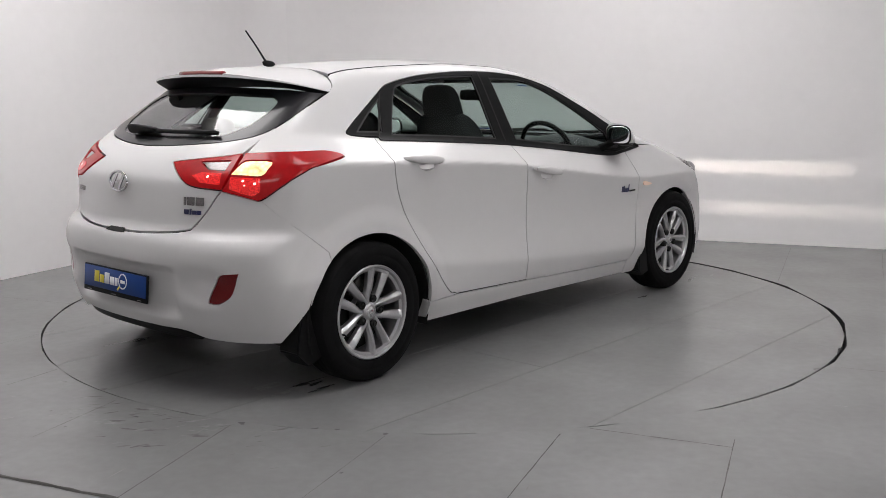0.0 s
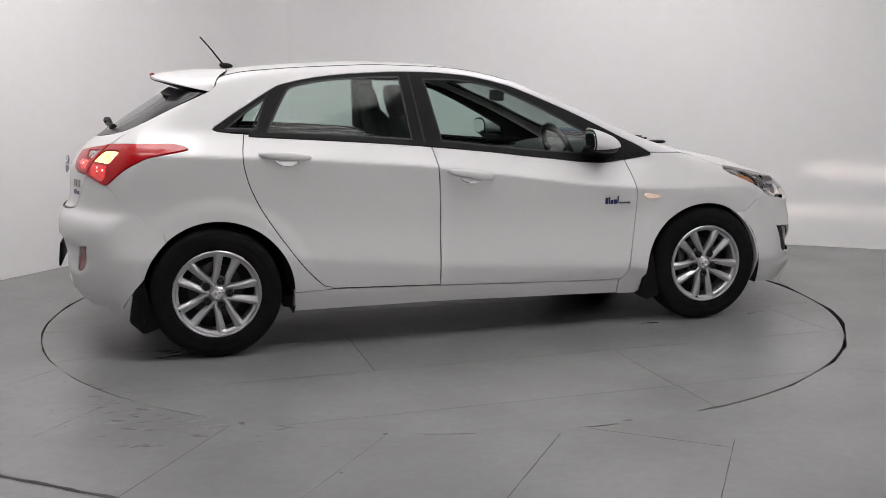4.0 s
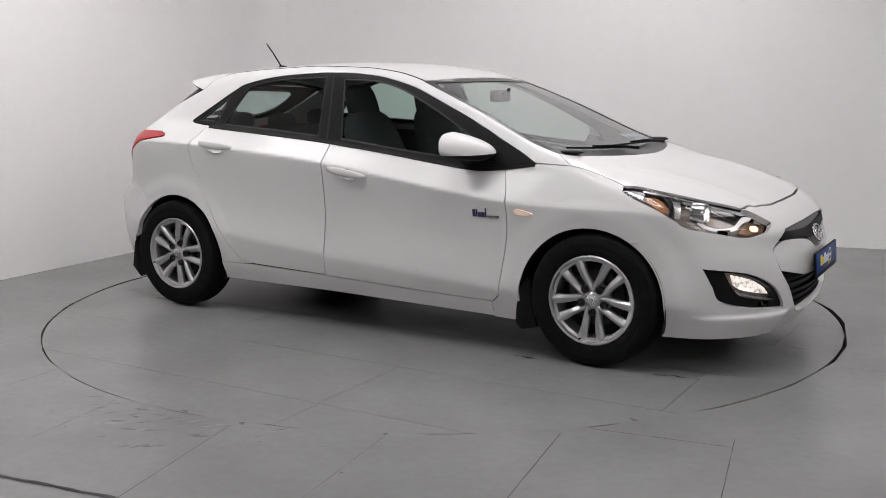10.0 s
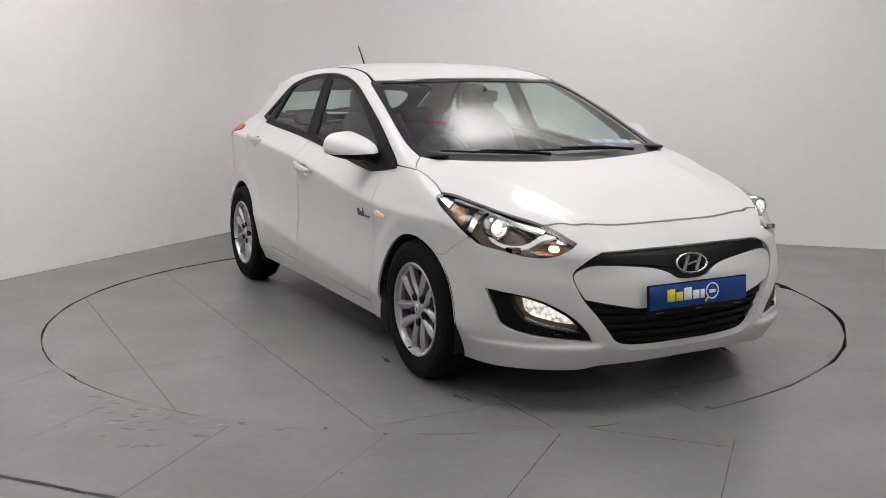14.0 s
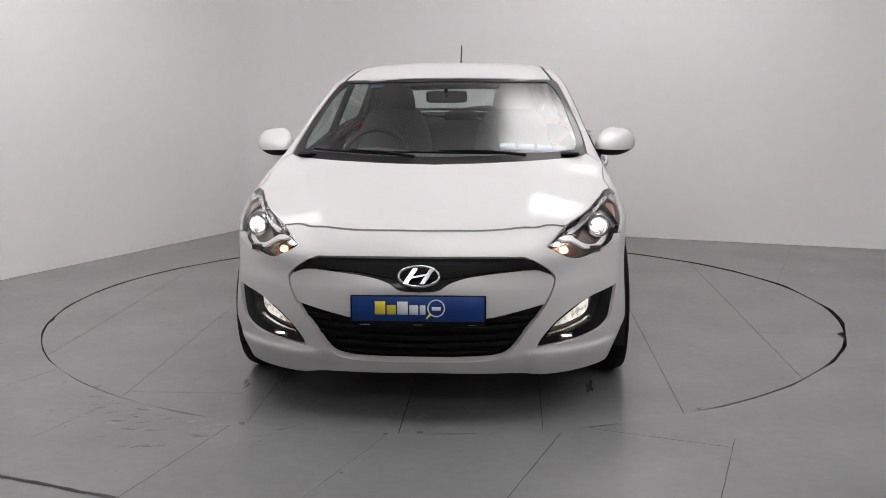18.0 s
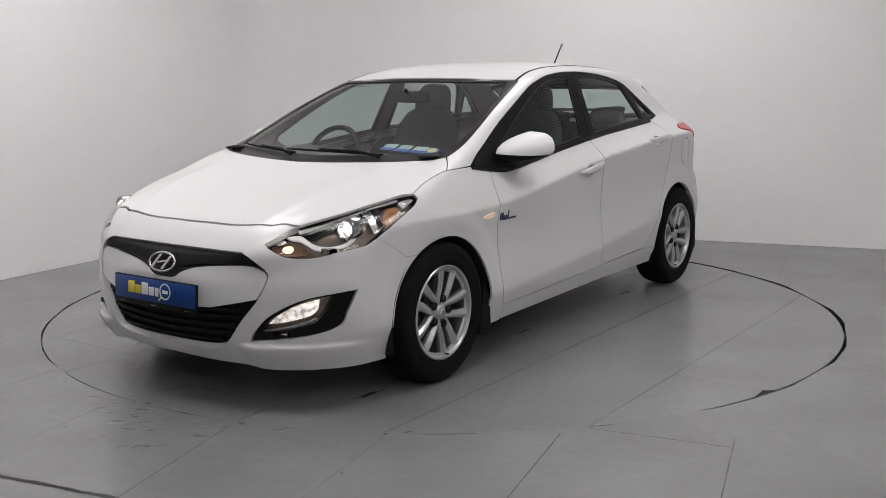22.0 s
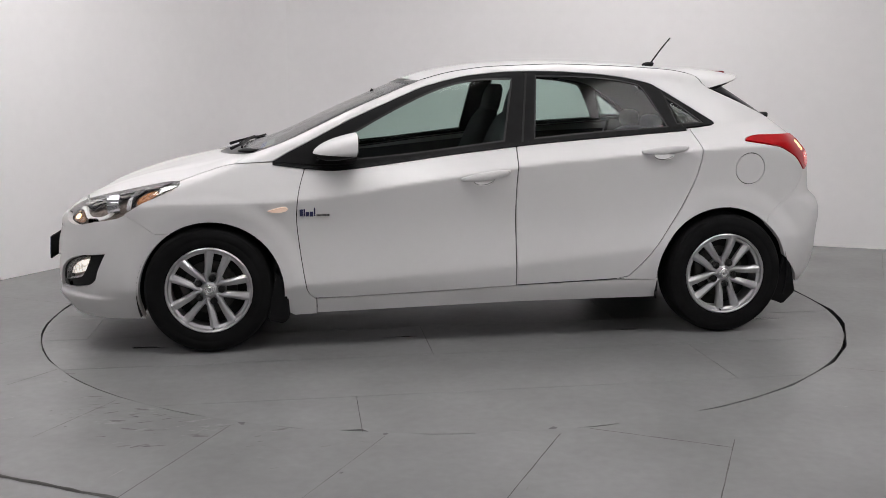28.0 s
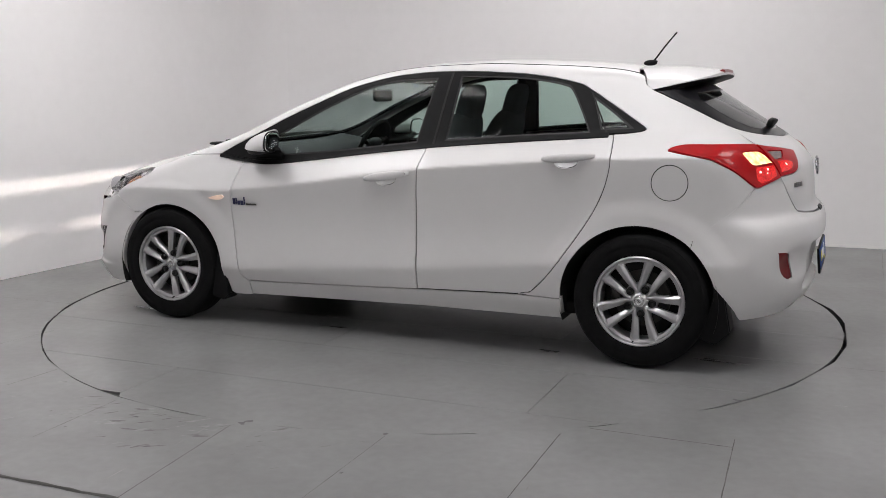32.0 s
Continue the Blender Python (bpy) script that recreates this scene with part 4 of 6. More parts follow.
    ol = np.vstack([sec("top", PILLAR_SEAM)[:-1], sec("top", SCREEN_SIDE)[:-1], sec("top", DITCH), drawn("section", [(-1.255, 0.520), (-1.276, 0.573)], "top"), sec("side", GATE_SIDE)[:-1], sec("side", LAMP_R_TOP)[:-1], sec("side", LAMP_R_LOW)[:-1],
                    sec("side", BUMPER_SEAM), drawn("section", arc(*ARCH_R, a1 - 2, -2, 30), "side"), drawn("section", [(-0.955, 0.300), (-0.80, 0.302)], "side"),
                    sec("side", REAR_DOOR_EDGE[::-1])[1:], drawn("section", [(-1.20, 1.074)], "side"), sec("side", DLO_LOW[:3][::-1])[:-1], sec("side", DLO_TOP[::-1])])
    fuel = drawn("section", ring(FUEL[0], FUEL[1], FUEL[2], FUEL[2], 48), "side")
    frame_side = fitted("body_side", car, PAINT, "section", ol, [fuel] if s > 0 else [], side=s, gap=0.002, res=0.015)
    fitted("inner_pillar_trim", car, HEADLINER, "section", ol, side=s, gap=0.004, out=-0.022, depth=0.0, res=0.05)
    if s > 0:
        fitted("fuel_flap", frame_side, PAINT, "section", fuel, side=s, gap=0.0025)
    rim = np.vstack([spline(DLO_TOP)[:-1], spline(DLO_LOW)[:-1]])
    surround = fitted("window_surround", car, BLACK_PLASTIC, "side", rim, list(WINDOWS.values()), side=s, out=0.002, gap=0.002, depth=0.02, label="black window surround")
    for nm, h in WINDOWS.items():
        pane(nm, car, GLASS, "side", h, s)
        inner = inset(evenly(h, 0.02), 0.006)
        fitted("window_seal", surround, SEAL_AND_GAP, "side", inset(evenly(h, 0.02), -0.005), [inner], side=s, gap=0.0, out=-0.001, depth=0.006, res=0.02)
    # dark strips put shade into the doors' shut lines, painted flanges behind bumper joints
    for ln in (spline(B_GAP), spline(FRONT_DOOR_EDGE), spline(REAR_DOOR_EDGE), np.array([(-0.80, 0.306), (-0.209, 0.287), (0.229, 0.271), (0.669, 0.2565), (0.80, 0.254)])):
        strip("door_gap_dark", car, SEAL_AND_GAP, "side", ln, 0.018, -0.010, s)
    # same dark strips as shade in the wing, pillar and flap gaps
    strip("wing_gap_dark", car, SEAL_AND_GAP, "section", sec("top", FENDER_TOP), 0.018, -0.010, s)
    strip("pillar_gap_dark", car, SEAL_AND_GAP, "section", sec("top", PILLAR_SEAM), 0.014, -0.008, s)
    if s > 0:
        strip("flap_gap_dark", frame_side, SEAL_AND_GAP, "section", np.vstack([fuel, fuel[:1]]), 0.014, -0.008, s)
    strip("bumper_flange", car, PAINT, "side", [(1.572, 0.598), (1.61, 0.625), (1.64, 0.646), (1.68, 0.671), (1.713, 0.692)], 0.024, -0.0035, s)
    strip("bumper_flange", car, PAINT, "side", spline(BUMPER_SEAM), 0.026, -0.0035, s)
    # division bars on the doors' shut lines
    for q in ([(-0.262, 1.012), (-0.252, 1.012), (-0.300, 1.366), (-0.310, 1.366)], [(-1.128, 1.078), (-1.120, 1.078), (-1.022, 1.268), (-1.030, 1.268)]):
        fitted("pillar_gap", surround, DARK_VOID, "side", q, side=s, gap=0.0, out=0.004, depth=0.002, res=0.03)
    q = np.vstack([[(x, z + 0.000) for x, z in spline(DLO_LOW[3:])], [(x, z - 0.016) for x, z in spline(DLO_LOW[3:])[::-1]]])
    fitted("belt_strip", car, BLACK_PLASTIC, "side", q, side=s, gap=0.0, out=0.006, depth=0.012, res=0.02)
    st = np.vstack([sec("top", [(x, y - 0.002) for x, y in DITCH]), sec("top", [(x, y - 0.011) for x, y in DITCH])[::-1]])
    fitted("roof_strip", car, BLACK_PLASTIC, "section", st, side=s, gap=0.0, out=0.001, depth=0.01, res=0.02)


def build_front(car):
    half = np.vstack([spline(HOOD_FRONT)[:-1], spline(LAMP_TOP)[:-1], spline(FENDER_TOP)[:-1], spline(PILLAR_SEAM)[:-1], spline(COWL)])
    fitted("bonnet", car, PAINT, "top", both(half, 1), gap=0.002, res=0.02)
    scr = np.vstack([spline(COWL[::-1])[:-1], spline(SCREEN_SIDE)[:-1], spline(SCREEN_TOP)])
    ol = both(scr, 1)
    gl = np.vstack([spline([(1.20, 0.0), (1.18, 0.2), (1.13, 0.42), (1.09, 0.56), (1.04, 0.655)])[:-1], spline([(1.04, 0.655), (0.91, 0.666), (0.71, 0.640), (0.43, 0.596), (0.30, 0.545)])[:-1],
                    spline([(0.30, 0.545), (0.322, 0.42), (0.335, 0.25), (0.340, 0.0)])])
    glass = both(gl, 1)
    fitted("windscreen_border", car, BLACK_GLOSS, "top", ol, [glass], gap=0.002, out=-0.003, depth=0.01, label="black windscreen border and cowl")
    pane("windscreen", car, SCREEN_GLASS, "top", glass)
    # dark strip puts the shade into the bonnet's front gap
    strip("bonnet_gap_dark", car, SEAL_AND_GAP, "top", both(spline(HOOD_FRONT[:-1][::-1])[:-1] + np.array([0.004, 0]), 1), 0.030, -0.012)
    # front bumper
    f_low = [(0.0, 0.185), (0.35, 0.178), (0.511, 0.168), (0.70, 0.170)]
    half = np.vstack([nose(spline(f_low), "front"), nose([(1.645, 0.170)], "side"), nose(arc(*ARCH_F, -12, 57.8, 24), "side"), nose([(1.572, 0.598), (1.64, 0.646), (1.713, 0.691), (1.750, 0.673)], "side"),
                      nose(spline(LAMP_LOW[::-1]), "front"), nose(spline(LAMP_NOSE[::-1])[1:-1], "top"), nose(spline(HOOD_FRONT[::-1]) + np.array([0.0075, 0]), "top")])
    grille = both(np.vstack([spline(GRILLE[:3])[:-1], spline(GRILLE[2:])]), 0)
    fog_r = FOG * np.array([-1, 1])
    fitted("front_bumper", car, PAINT, "nose", both(half, 0), [nose(grille, "front"), nose(FOG, "front"), nose(fog_r, "front")], gap=0.0008, depth=0.03, res=0.018)
    fitted("front_lip", car, BLACK_PLASTIC, "nose", nose(both([(0.0, 0.188), (0.35, 0.182), (0.50, 0.172), (0.50, 0.150), (0.0, 0.158)], 0), "front"), gap=0, out=-0.035, depth=0.03)
    # grille
    g = fitted("grille", car, DARK_VOID, "nose", nose(both([(0.0, 0.66), (0.45, 0.66), (0.53, 0.56), (0.49, 0.45), (0.43, 0.371), (0.36, 0.28), (0.288, 0.235), (0.0, 0.225)], 0), "front"), out=-0.055, gap=0, label="black front grille")
    band = np.vstack([spline(GRILLE[:3])[:-1], spline(GRILLE[2:5])[:-1], spline(BAR_LOW)])
    fitted("grille_bar", g, BLACK_GLOSS, "nose", nose(both(band, 0), "front"), out=-0.016, gap=0.0, label="gloss black upper grille bar")
    rib = np.vstack([spline([(0.0, 0.622), (0.12, 0.622), (0.30, 0.632), (0.44, 0.640)]), spline([(0.47, 0.600), (0.33, 0.602), (0.20, 0.590), (0.10, 0.575), (0.0, 0.575)])])
    fitted("grille_blade", g, BLACK_PLASTIC, "nose", nose(both(rib, 0), "front"), out=-0.004, gap=0.0, depth=0.012, label="raised satin black blade")
    mid = np.vstack([spline([(p[0], p[1] - 0.002) for p in BAR_LOW[::-1]])[:-1], spline([(0.520, 0.570), (0.523, 0.548), (0.510, 0.507), (0.487, 0.466)]), [(0.395, 0.445), (0.281, 0.421), (0.0, 0.408)]])
    fitted("grille_panel", g, PAINT, "nose", nose(both(mid, 0), "front"), out=-0.004, gap=0.002, depth=0.02, label="white grille panel")
    for k, z in enumerate((0.262, 0.298, 0.334, 0.370, 0.404)):
        w = 0.315 + 1.30 * (z - 0.262)
        fitted("grille_slat", g, BLACK_PLASTIC, "nose", nose(both([(0.0, z + 0.008), (w, z + 0.020), (w, z + 0.006), (0.0, z - 0.008)], 0), "front"), out=-0.026 - 0.006 * (k % 2), gap=0, depth=0.02)
    for s in (1, -1):
        m = np.array([s, 1])
        build_headlamp(car, s)
        build_fog(car, s)


def mirrored_at(p, s):
    return Vector((p[0], p[1] * s, p[2]))


def build_headlamp(car, s):
    m = np.array([s, 1])
    hl = np.vstack([nose(spline(LAMP_LOW)[:-1], "front"), nose(spline(LAMP_SIDE), "side"), nose(spline(LAMP_TOP[::-1])[1:-1], "top"), nose(spline(LAMP_NOSE)[:-1], "top")])
    lamp = fitted("headlamp", car, LAMP_DARK, "nose", hl * m, out=-0.055, gap=-0.004, label="swept-back headlamp, lit, with an amber indicator")
    edge = inset(evenly(hl, 0.01), 0.0055)
    fitted("bezel", lamp, BLACK_GLOSS, "nose", hl * m, [edge * m], out=-0.004, gap=0.003, depth=0.014, res=0.015)
    def patch(name, mat, pts, out, depth=0.004, label=""):
        q = nose(spline(pts + pts[:1])[:-1], "front")
        return fitted(name, lamp, mat, "nose", q * m, out=out, gap=0.0, depth=depth, res=0.012, label=label)
    def side_patch(name, mat, pts, out, depth=0.004, label=""):
        q = nose(spline(pts + pts[:1])[:-1], "side")
        return fitted(name, lamp, mat, "nose", q * m, out=out, gap=0.0, depth=depth, res=0.012, label=label)
    side_patch("indicator", AMBER_GLOW, [(1.650, 0.745), (1.610, 0.766), (1.575, 0.788), (1.556, 0.812), (1.580, 0.820), (1.620, 0.806), (1.650, 0.782), (1.662, 0.760)], -0.024, label="faceted amber indicator")
    side_patch("indicator_divider", BLACK_GLOSS, [(1.668, 0.734), (1.672, 0.764), (1.658, 0.790), (1.628, 0.812), (1.612, 0.824), (1.624, 0.826), (1.652, 0.808), (1.676, 0.785), (1.684, 0.756), (1.682, 0.728)], -0.016, 0.012)
    side_patch("side_reflector", CHROME_SOFT, [(1.696, 0.722), (1.690, 0.760), (1.670, 0.796), (1.645, 0.820), (1.672, 0.818), (1.700, 0.792), (1.716, 0.756), (1.716, 0.718)], -0.026, 0.008, "silver side reflector")
    side_patch("tip_reflector", CHROME_SOFT, [(1.545, 0.802), (1.500, 0.818), (1.466, 0.832), (1.475, 0.837), (1.510, 0.834), (1.545, 0.824)], -0.012)
    patch("inner_shroud", BLACK_GLOSS, [(0.560, 0.735), (0.600, 0.744), (0.640, 0.760), (0.665, 0.768), (0.655, 0.745), (0.640, 0.715), (0.600, 0.728)], -0.040)
    patch("reflector_cone", CHROME_SOFT, [(0.660, 0.770), (0.648, 0.782), (0.685, 0.789), (0.725, 0.770), (0.752, 0.745), (0.752, 0.716), (0.735, 0.730), (0.705, 0.758)], -0.030, 0.010)
    patch("light_guide", GUIDE_GLOW, [(0.545, 0.722), (0.575, 0.728), (0.600, 0.724), (0.625, 0.708), (0.652, 0.690), (0.683, 0.679), (0.717, 0.678), (0.742, 0.690), (0.750, 0.705), (0.762, 0.704),
                                      (0.752, 0.680), (0.722, 0.665), (0.690, 0.663), (0.660, 0.670), (0.630, 0.690), (0.600, 0.706), (0.570, 0.712)], -0.022, 0.012, "white light guide")
    patch("inner_reflector", BRONZE, [(0.500, 0.690), (0.530, 0.704), (0.570, 0.706), (0.612, 0.690), (0.645, 0.664), (0.640, 0.645), (0.609, 0.640), (0.560, 0.654), (0.522, 0.672)], -0.034)
    patch("bulb_shade", CHROME_SOFT, [(0.505, 0.700), (0.538, 0.712), (0.556, 0.700), (0.535, 0.692)], -0.026, 0.006)
    patch("lit_filament", FILAMENT, [(0.556, 0.688), (0.580, 0.690), (0.595, 0.676), (0.590, 0.664), (0.570, 0.664), (0.556, 0.674)], -0.030)
    patch("upper_shroud", CHROME_SOFT, [(0.578, 0.739), (0.63, 0.756), (0.668, 0.776), (0.700, 0.797), (0.735, 0.822), (0.758, 0.835), (0.772, 0.829), (0.74, 0.812), (0.70, 0.787), (0.665, 0.765), (0.63, 0.742), (0.592, 0.726)], -0.009)
    patch("upper_trim", LAMP_GREY, [(0.600, 0.748), (0.622, 0.762), (0.655, 0.790), (0.690, 0.806), (0.700, 0.797), (0.668, 0.780), (0.640, 0.758), (0.612, 0.738)], -0.030)
    c = mirrored_at((1.778, 0.708, 0.732), s)
    tilt = Matrix.Translation(c) @ Matrix.Rotation(radians(s * 6), 4, "Z")
    def turned(name, prof, mat, label=""):
        me = revolve(prof, 48, "x")
        me.transform(tilt)
        return part(name, me, mat, lamp, label)
    turned("projector_ring", [(0.034, 0.024), (0.038, 0.030), (0.046, 0.028), (0.050, 0.014), (0.050, -0.03)], CHROME)
    turned("projector_tube", [(0.034, 0.026), (0.034, -0.030), (0.0, -0.031)], CHROME_SOFT)
    turned("projector_lens", [(0.0, 0.012), (0.010, 0.011), (0.020, 0.007), (0.028, -0.002), (0.031, -0.010), (0.031, -0.02)], LENS_GLOW, "glowing projector lens")
    build_beam(lamp, (0.690 * s, 0.654), -0.030, BEAM_LOW, 0.022, -0.011, LAMP_DARK)
    pane("lens", lamp, LENS, "nose", hl * m, out=0.0)


def build_beam(lamp, at, tilt, mat, width, proud, shield):
    """A slot lamp added to stand in for a lamp's own optics: a thin lit strip behind a slot, which throws a flat beam
    ahead with a sharp upper edge.
    """
    y, z = at
    u = nose([(y, z)], "front")[0]
    x = onto_body("nose", [u[0]], [u[1]])[0][0][0] + proud
    bm = bmesh.new()
    L, h = 0.040, 0.0028
    e = z + tilt * L
    vs = [bm.verts.new((x - L, y - width / 2, e)), bm.verts.new((x - L, y + width / 2, e)), bm.verts.new((x - L, y + width / 2, e + 0.0022)), bm.verts.new((x - L, y - width / 2, e + 0.0022))]
    f = bm.faces.new(vs)
    f.normal_update()
    if f.normal.x < 0:
        f.normal_flip()
    part("beam_strip", bm, mat, lamp, "brightly lit strip")
    bm = bmesh.new()
    def plate(sx, sy, sz, px, py, pz):
        bmesh.ops.create_cube(bm, size=1, matrix=Matrix.Translation((px, py, pz)) @ Matrix.Diagonal((sx, sy, sz, 1)))
    w = width + 0.018
    plate(0.002, w, 0.019, x - L - 0.003, y, z - 0.002)
    plate(L + 0.004, 0.002, 0.018, x - L / 2, y - w / 2, z - 0.002)
    plate(L + 0.004, 0.002, 0.018, x - L / 2, y + w / 2, z - 0.002)
    plate(L + 0.004, w, 0.002, x - L / 2, y, z + 0.007)
    plate(L + 0.004, w, 0.002, x - L / 2, y, z - h - 0.007)
    part("beam_box", bm, BEAM_BLACK, lamp)
    bm = bmesh.new()
    plate(0.002, w + 0.002, 0.0085, x, y, z + 0.00425)
    plate(0.002, w + 0.002, 0.0085, x, y, z - h - 0.00425)
    plate(L * 0.9, w + 0.002, 0.0015, x - L * 0.45, y, z + 0.0092)
    part("slot_shield", bm, shield, lamp)


def build_fog(car, s):
    m = np.array([s, 1])
    inner = nose(loop([(0.500, 0.332), (0.532, 0.376), (0.592, 0.421), (0.664, 0.462), (0.731, 0.477)], [(0.731, 0.477), (0.712, 0.420), (0.690, 0.380), (0.664, 0.366), (0.588, 0.346), (0.500, 0.332)]), "front")
    fog = fitted("fog_lamp", car, LAMP_DARK, "nose", inner * m, out=-0.060, gap=-0.01, label="lit front fog lamp in a black bezel")
    fitted("fog_bezel", fog, BLACK_PLASTIC, "nose", nose(FOG * m, "front"), [inner * m, nose([(0.550, 0.3185), (0.600, 0.3185), (0.600, 0.3335), (0.550, 0.3335)], "front") * m], out=-0.012, gap=0.003, depth=0.05, label="black fog lamp bezel")
    lit = nose(loop([(0.520, 0.356), (0.560, 0.394), (0.620, 0.434), (0.700, 0.462)], [(0.700, 0.462), (0.694, 0.420), (0.676, 0.396), (0.652, 0.384), (0.588, 0.366), (0.520, 0.356)]), "front")
    fitted("reflector", fog, FOG_GLOW, "nose", lit * m, out=-0.045, gap=0.0, res=0.015, label="lit fog lamp reflector")
    drl = nose(loop([(0.502, 0.335), (0.588, 0.350), (0.660, 0.372)], [(0.660, 0.372), (0.690, 0.388), (0.692, 0.376)], [(0.692, 0.376), (0.664, 0.360), (0.588, 0.340), (0.502, 0.328)]), "front")
    fitted("running_light", fog, CHROME_SOFT, "nose", drl * m, out=-0.025, gap=0.0, res=0.012)
    build_beam(fog, (0.575 * s, 0.3275), -0.034, BEAM_FOG, 0.022, -0.016, BLACK_PLASTIC)
    pane("fog_lens", fog, LENS, "nose", inner * m, out=-0.016)


def build_rear(car):
    half = np.vstack([spline(GATE_LOW)[:-1], spline(LAMP_IN)[:-1], spline(LAMP_IN_TOP), [(0.592, 1.075)], spline(GLASS_LOW)])
    gate = fitted("tailgate", car, PAINT, "tail", tail(both(half, 0), "back"))
    g = np.vstack([spline(GLASS_LOW[::-1]), GATE_GLASS[::-1], [(0.45, 1.290), (0.2, 1.300), (0.0, 1.303)]])
    gl = both(g, 0)
    inner = both(np.vstack([spline([(0.0, 1.085), (0.20, 1.088), (0.38, 1.100), (0.46, 1.135)]), spline([(0.47, 1.145), (0.485, 1.19), (0.475, 1.235), (0.42, 1.26)]), [(0.2, 1.268), (0.0, 1.27)]]), 0)
    fitted("rear_glass_border", car, BLACK_GLOSS, "tail", tail(gl, "back"), [tail(inner, "back")], gap=0.002, out=-0.002, label="black rear glass border")
    pane("rear_glass", car, REAR_GLASS, "tail", tail(inner, "back"), out=-0.005)
    # bumper
    a1 = math.degrees(math.acos((-1.560 - ARCH_R[0]) / ARCH_R[2]))
    b_low = [(0.0, 0.285), (0.25, 0.287), (0.40, 0.285), (0.50, 0.255), (0.627, 0.246), (0.765, 0.247)]
    top = spline([(0.706, 0.841), (0.64, 0.862), (0.575, 0.880)])
    refl = loop([(0.690, 0.553), (0.615, 0.541), (0.585, 0.500), (0.557, 0.447), (0.552, 0.421)], [(0.552, 0.421), (0.596, 0.419), (0.644, 0.450), (0.670, 0.50), (0.690, 0.553)])
    half = np.vstack([tail(spline(b_low), "back"), tail(arc(*ARCH_R, 164, a1 - 2, 16), "side"), tail(spline(BUMPER_SEAM[::-1]), "side"), tail(top, "back"), tail(spline(GATE_LOW[::-1]) - np.array([0, 0.004]), "back")])
    bumper = fitted("rear_bumper", car, PAINT, "tail", both(half, 0), [tail(refl, "back"), tail(refl * np.array([-1, 1]), "back")], gap=0.0008, depth=0.03, res=0.018)
    va = [(0.0, 0.292), (0.25, 0.294), (0.40, 0.292), (0.50, 0.262), (0.44, 0.232), (0.0, 0.232)]
    fitted("rear_valance", bumper, BLACK_PLASTIC, "tail", tail(both(va, 0), "back"), out=-0.016, gap=0, depth=0.03, label="black lower valance")
    # flat dark patch, 3 mm proud, drawn in place of a hollow latch
    fitted("latch_dark_patch", bumper, DARK_VOID, "tail", tail(both([(0.0, 0.697), (0.055, 0.697), (0.075, 0.682), (0.0, 0.680)], 0), "back"), out=0.003, gap=0, depth=0.004, res=0.02)
    for s in (1, -1):
        m = np.array([s, 1])
        fitted("rear_reflector", bumper, RED_DARK, "tail", tail(refl, "back") * m, out=-0.004, gap=0.002, depth=0.01, res=0.02, label="dark red reflector")
        outer = np.vstack([tail(spline(LAMP_R_TOP), "side")[:-1], tail(spline(LAMP_R_LOW), "side")[:-1], tail(top, "back")])
        innr = tail(np.vstack([spline(LAMP_IN)[:-1], spline(LAMP_IN_TOP)]), "back")
        amber = tail(spline([(0.592, 0.948), (0.610, 0.990), (0.632, 1.000), (0.712, 0.998), (0.716, 0.972), (0.704, 0.944), (0.65, 0.945), (0.592, 0.948)])[:-1], "back")
        clear = tail([(0.430, 0.992), (0.560, 0.998), (0.560, 0.962), (0.492, 0.964)], "back")
        lamp = fitted("tail_lamp", car, RED_LENS, "tail", outer * m, [amber * m], out=0.005, gap=0.003, depth=0.03, label="red wraparound tail lamp, lit")
        fitted("inner_lens", lamp, RED_LENS, "tail", innr * m, [clear * m], out=0.005, gap=0.003, depth=0.03)
        fitted("indicator", lamp, AMBER_TAIL, "tail", amber * m, out=0.001, gap=0.001, depth=0.0, res=0.02, label="lit amber indicator")
        fitted("reversing_lens", lamp, CLEAR_GREY, "tail", clear * m, out=0.001, gap=0.001, depth=0.0, res=0.02, label="clear grey reversing lamp")
        fitted("lamp_backing", lamp, TRIM, "tail", np.vstack([tail(spline(LAMP_R_TOP), "side")[:-1], tail(spline(LAMP_R_LOW), "side")[:-1], innr]) * m, out=-0.045, gap=0.0, depth=0.0, res=0.05)
        low = tail([(0.598, 0.936), (0.706, 0.932), (0.712, 0.880), (0.690, 0.862), (0.640, 0.876), (0.605, 0.890)], "back")
        fitted("lit_facet", lamp, RED_FACET, "tail", low * m, out=0.0062, gap=0, depth=0.001, res=0.02, label="glowing red facets")
        low = tail([(0.470, 0.952), (0.556, 0.950), (0.566, 0.905), (0.480, 0.912), (0.430, 0.938)], "back")
        fitted("lit_facet", lamp, RED_FACET, "tail", low * m, out=0.0062, gap=0, depth=0.001, res=0.02, label="glowing red facets")
        # small glowing dots laid on the lens as painted glints
        for y, z, r in ((0.650, 0.922, 0.0045), (0.658, 0.905, 0.003), (0.692, 0.912, 0.005), (0.505, 0.935, 0.0055)):
            fitted("glint_dot", lamp, RED_GLOW, "tail", tail(ring(y, z, r, r, 12), "back") * m, out=0.0078, gap=0, depth=0.001, res=0.01)
    # spoiler: the roof's rear panel, its lip swept forward to the glass corners
    W, n, k = 0.586, 49, 12
    ys = W * np.sin(np.linspace(-np.pi / 2, np.pi / 2, n))
    front_y, front_x = (0.0, 0.2, 0.34, 0.448, 0.534, 0.573, 0.587), (-1.188, -1.192, -1.203, -1.241, -1.267, -1.278, -1.304)
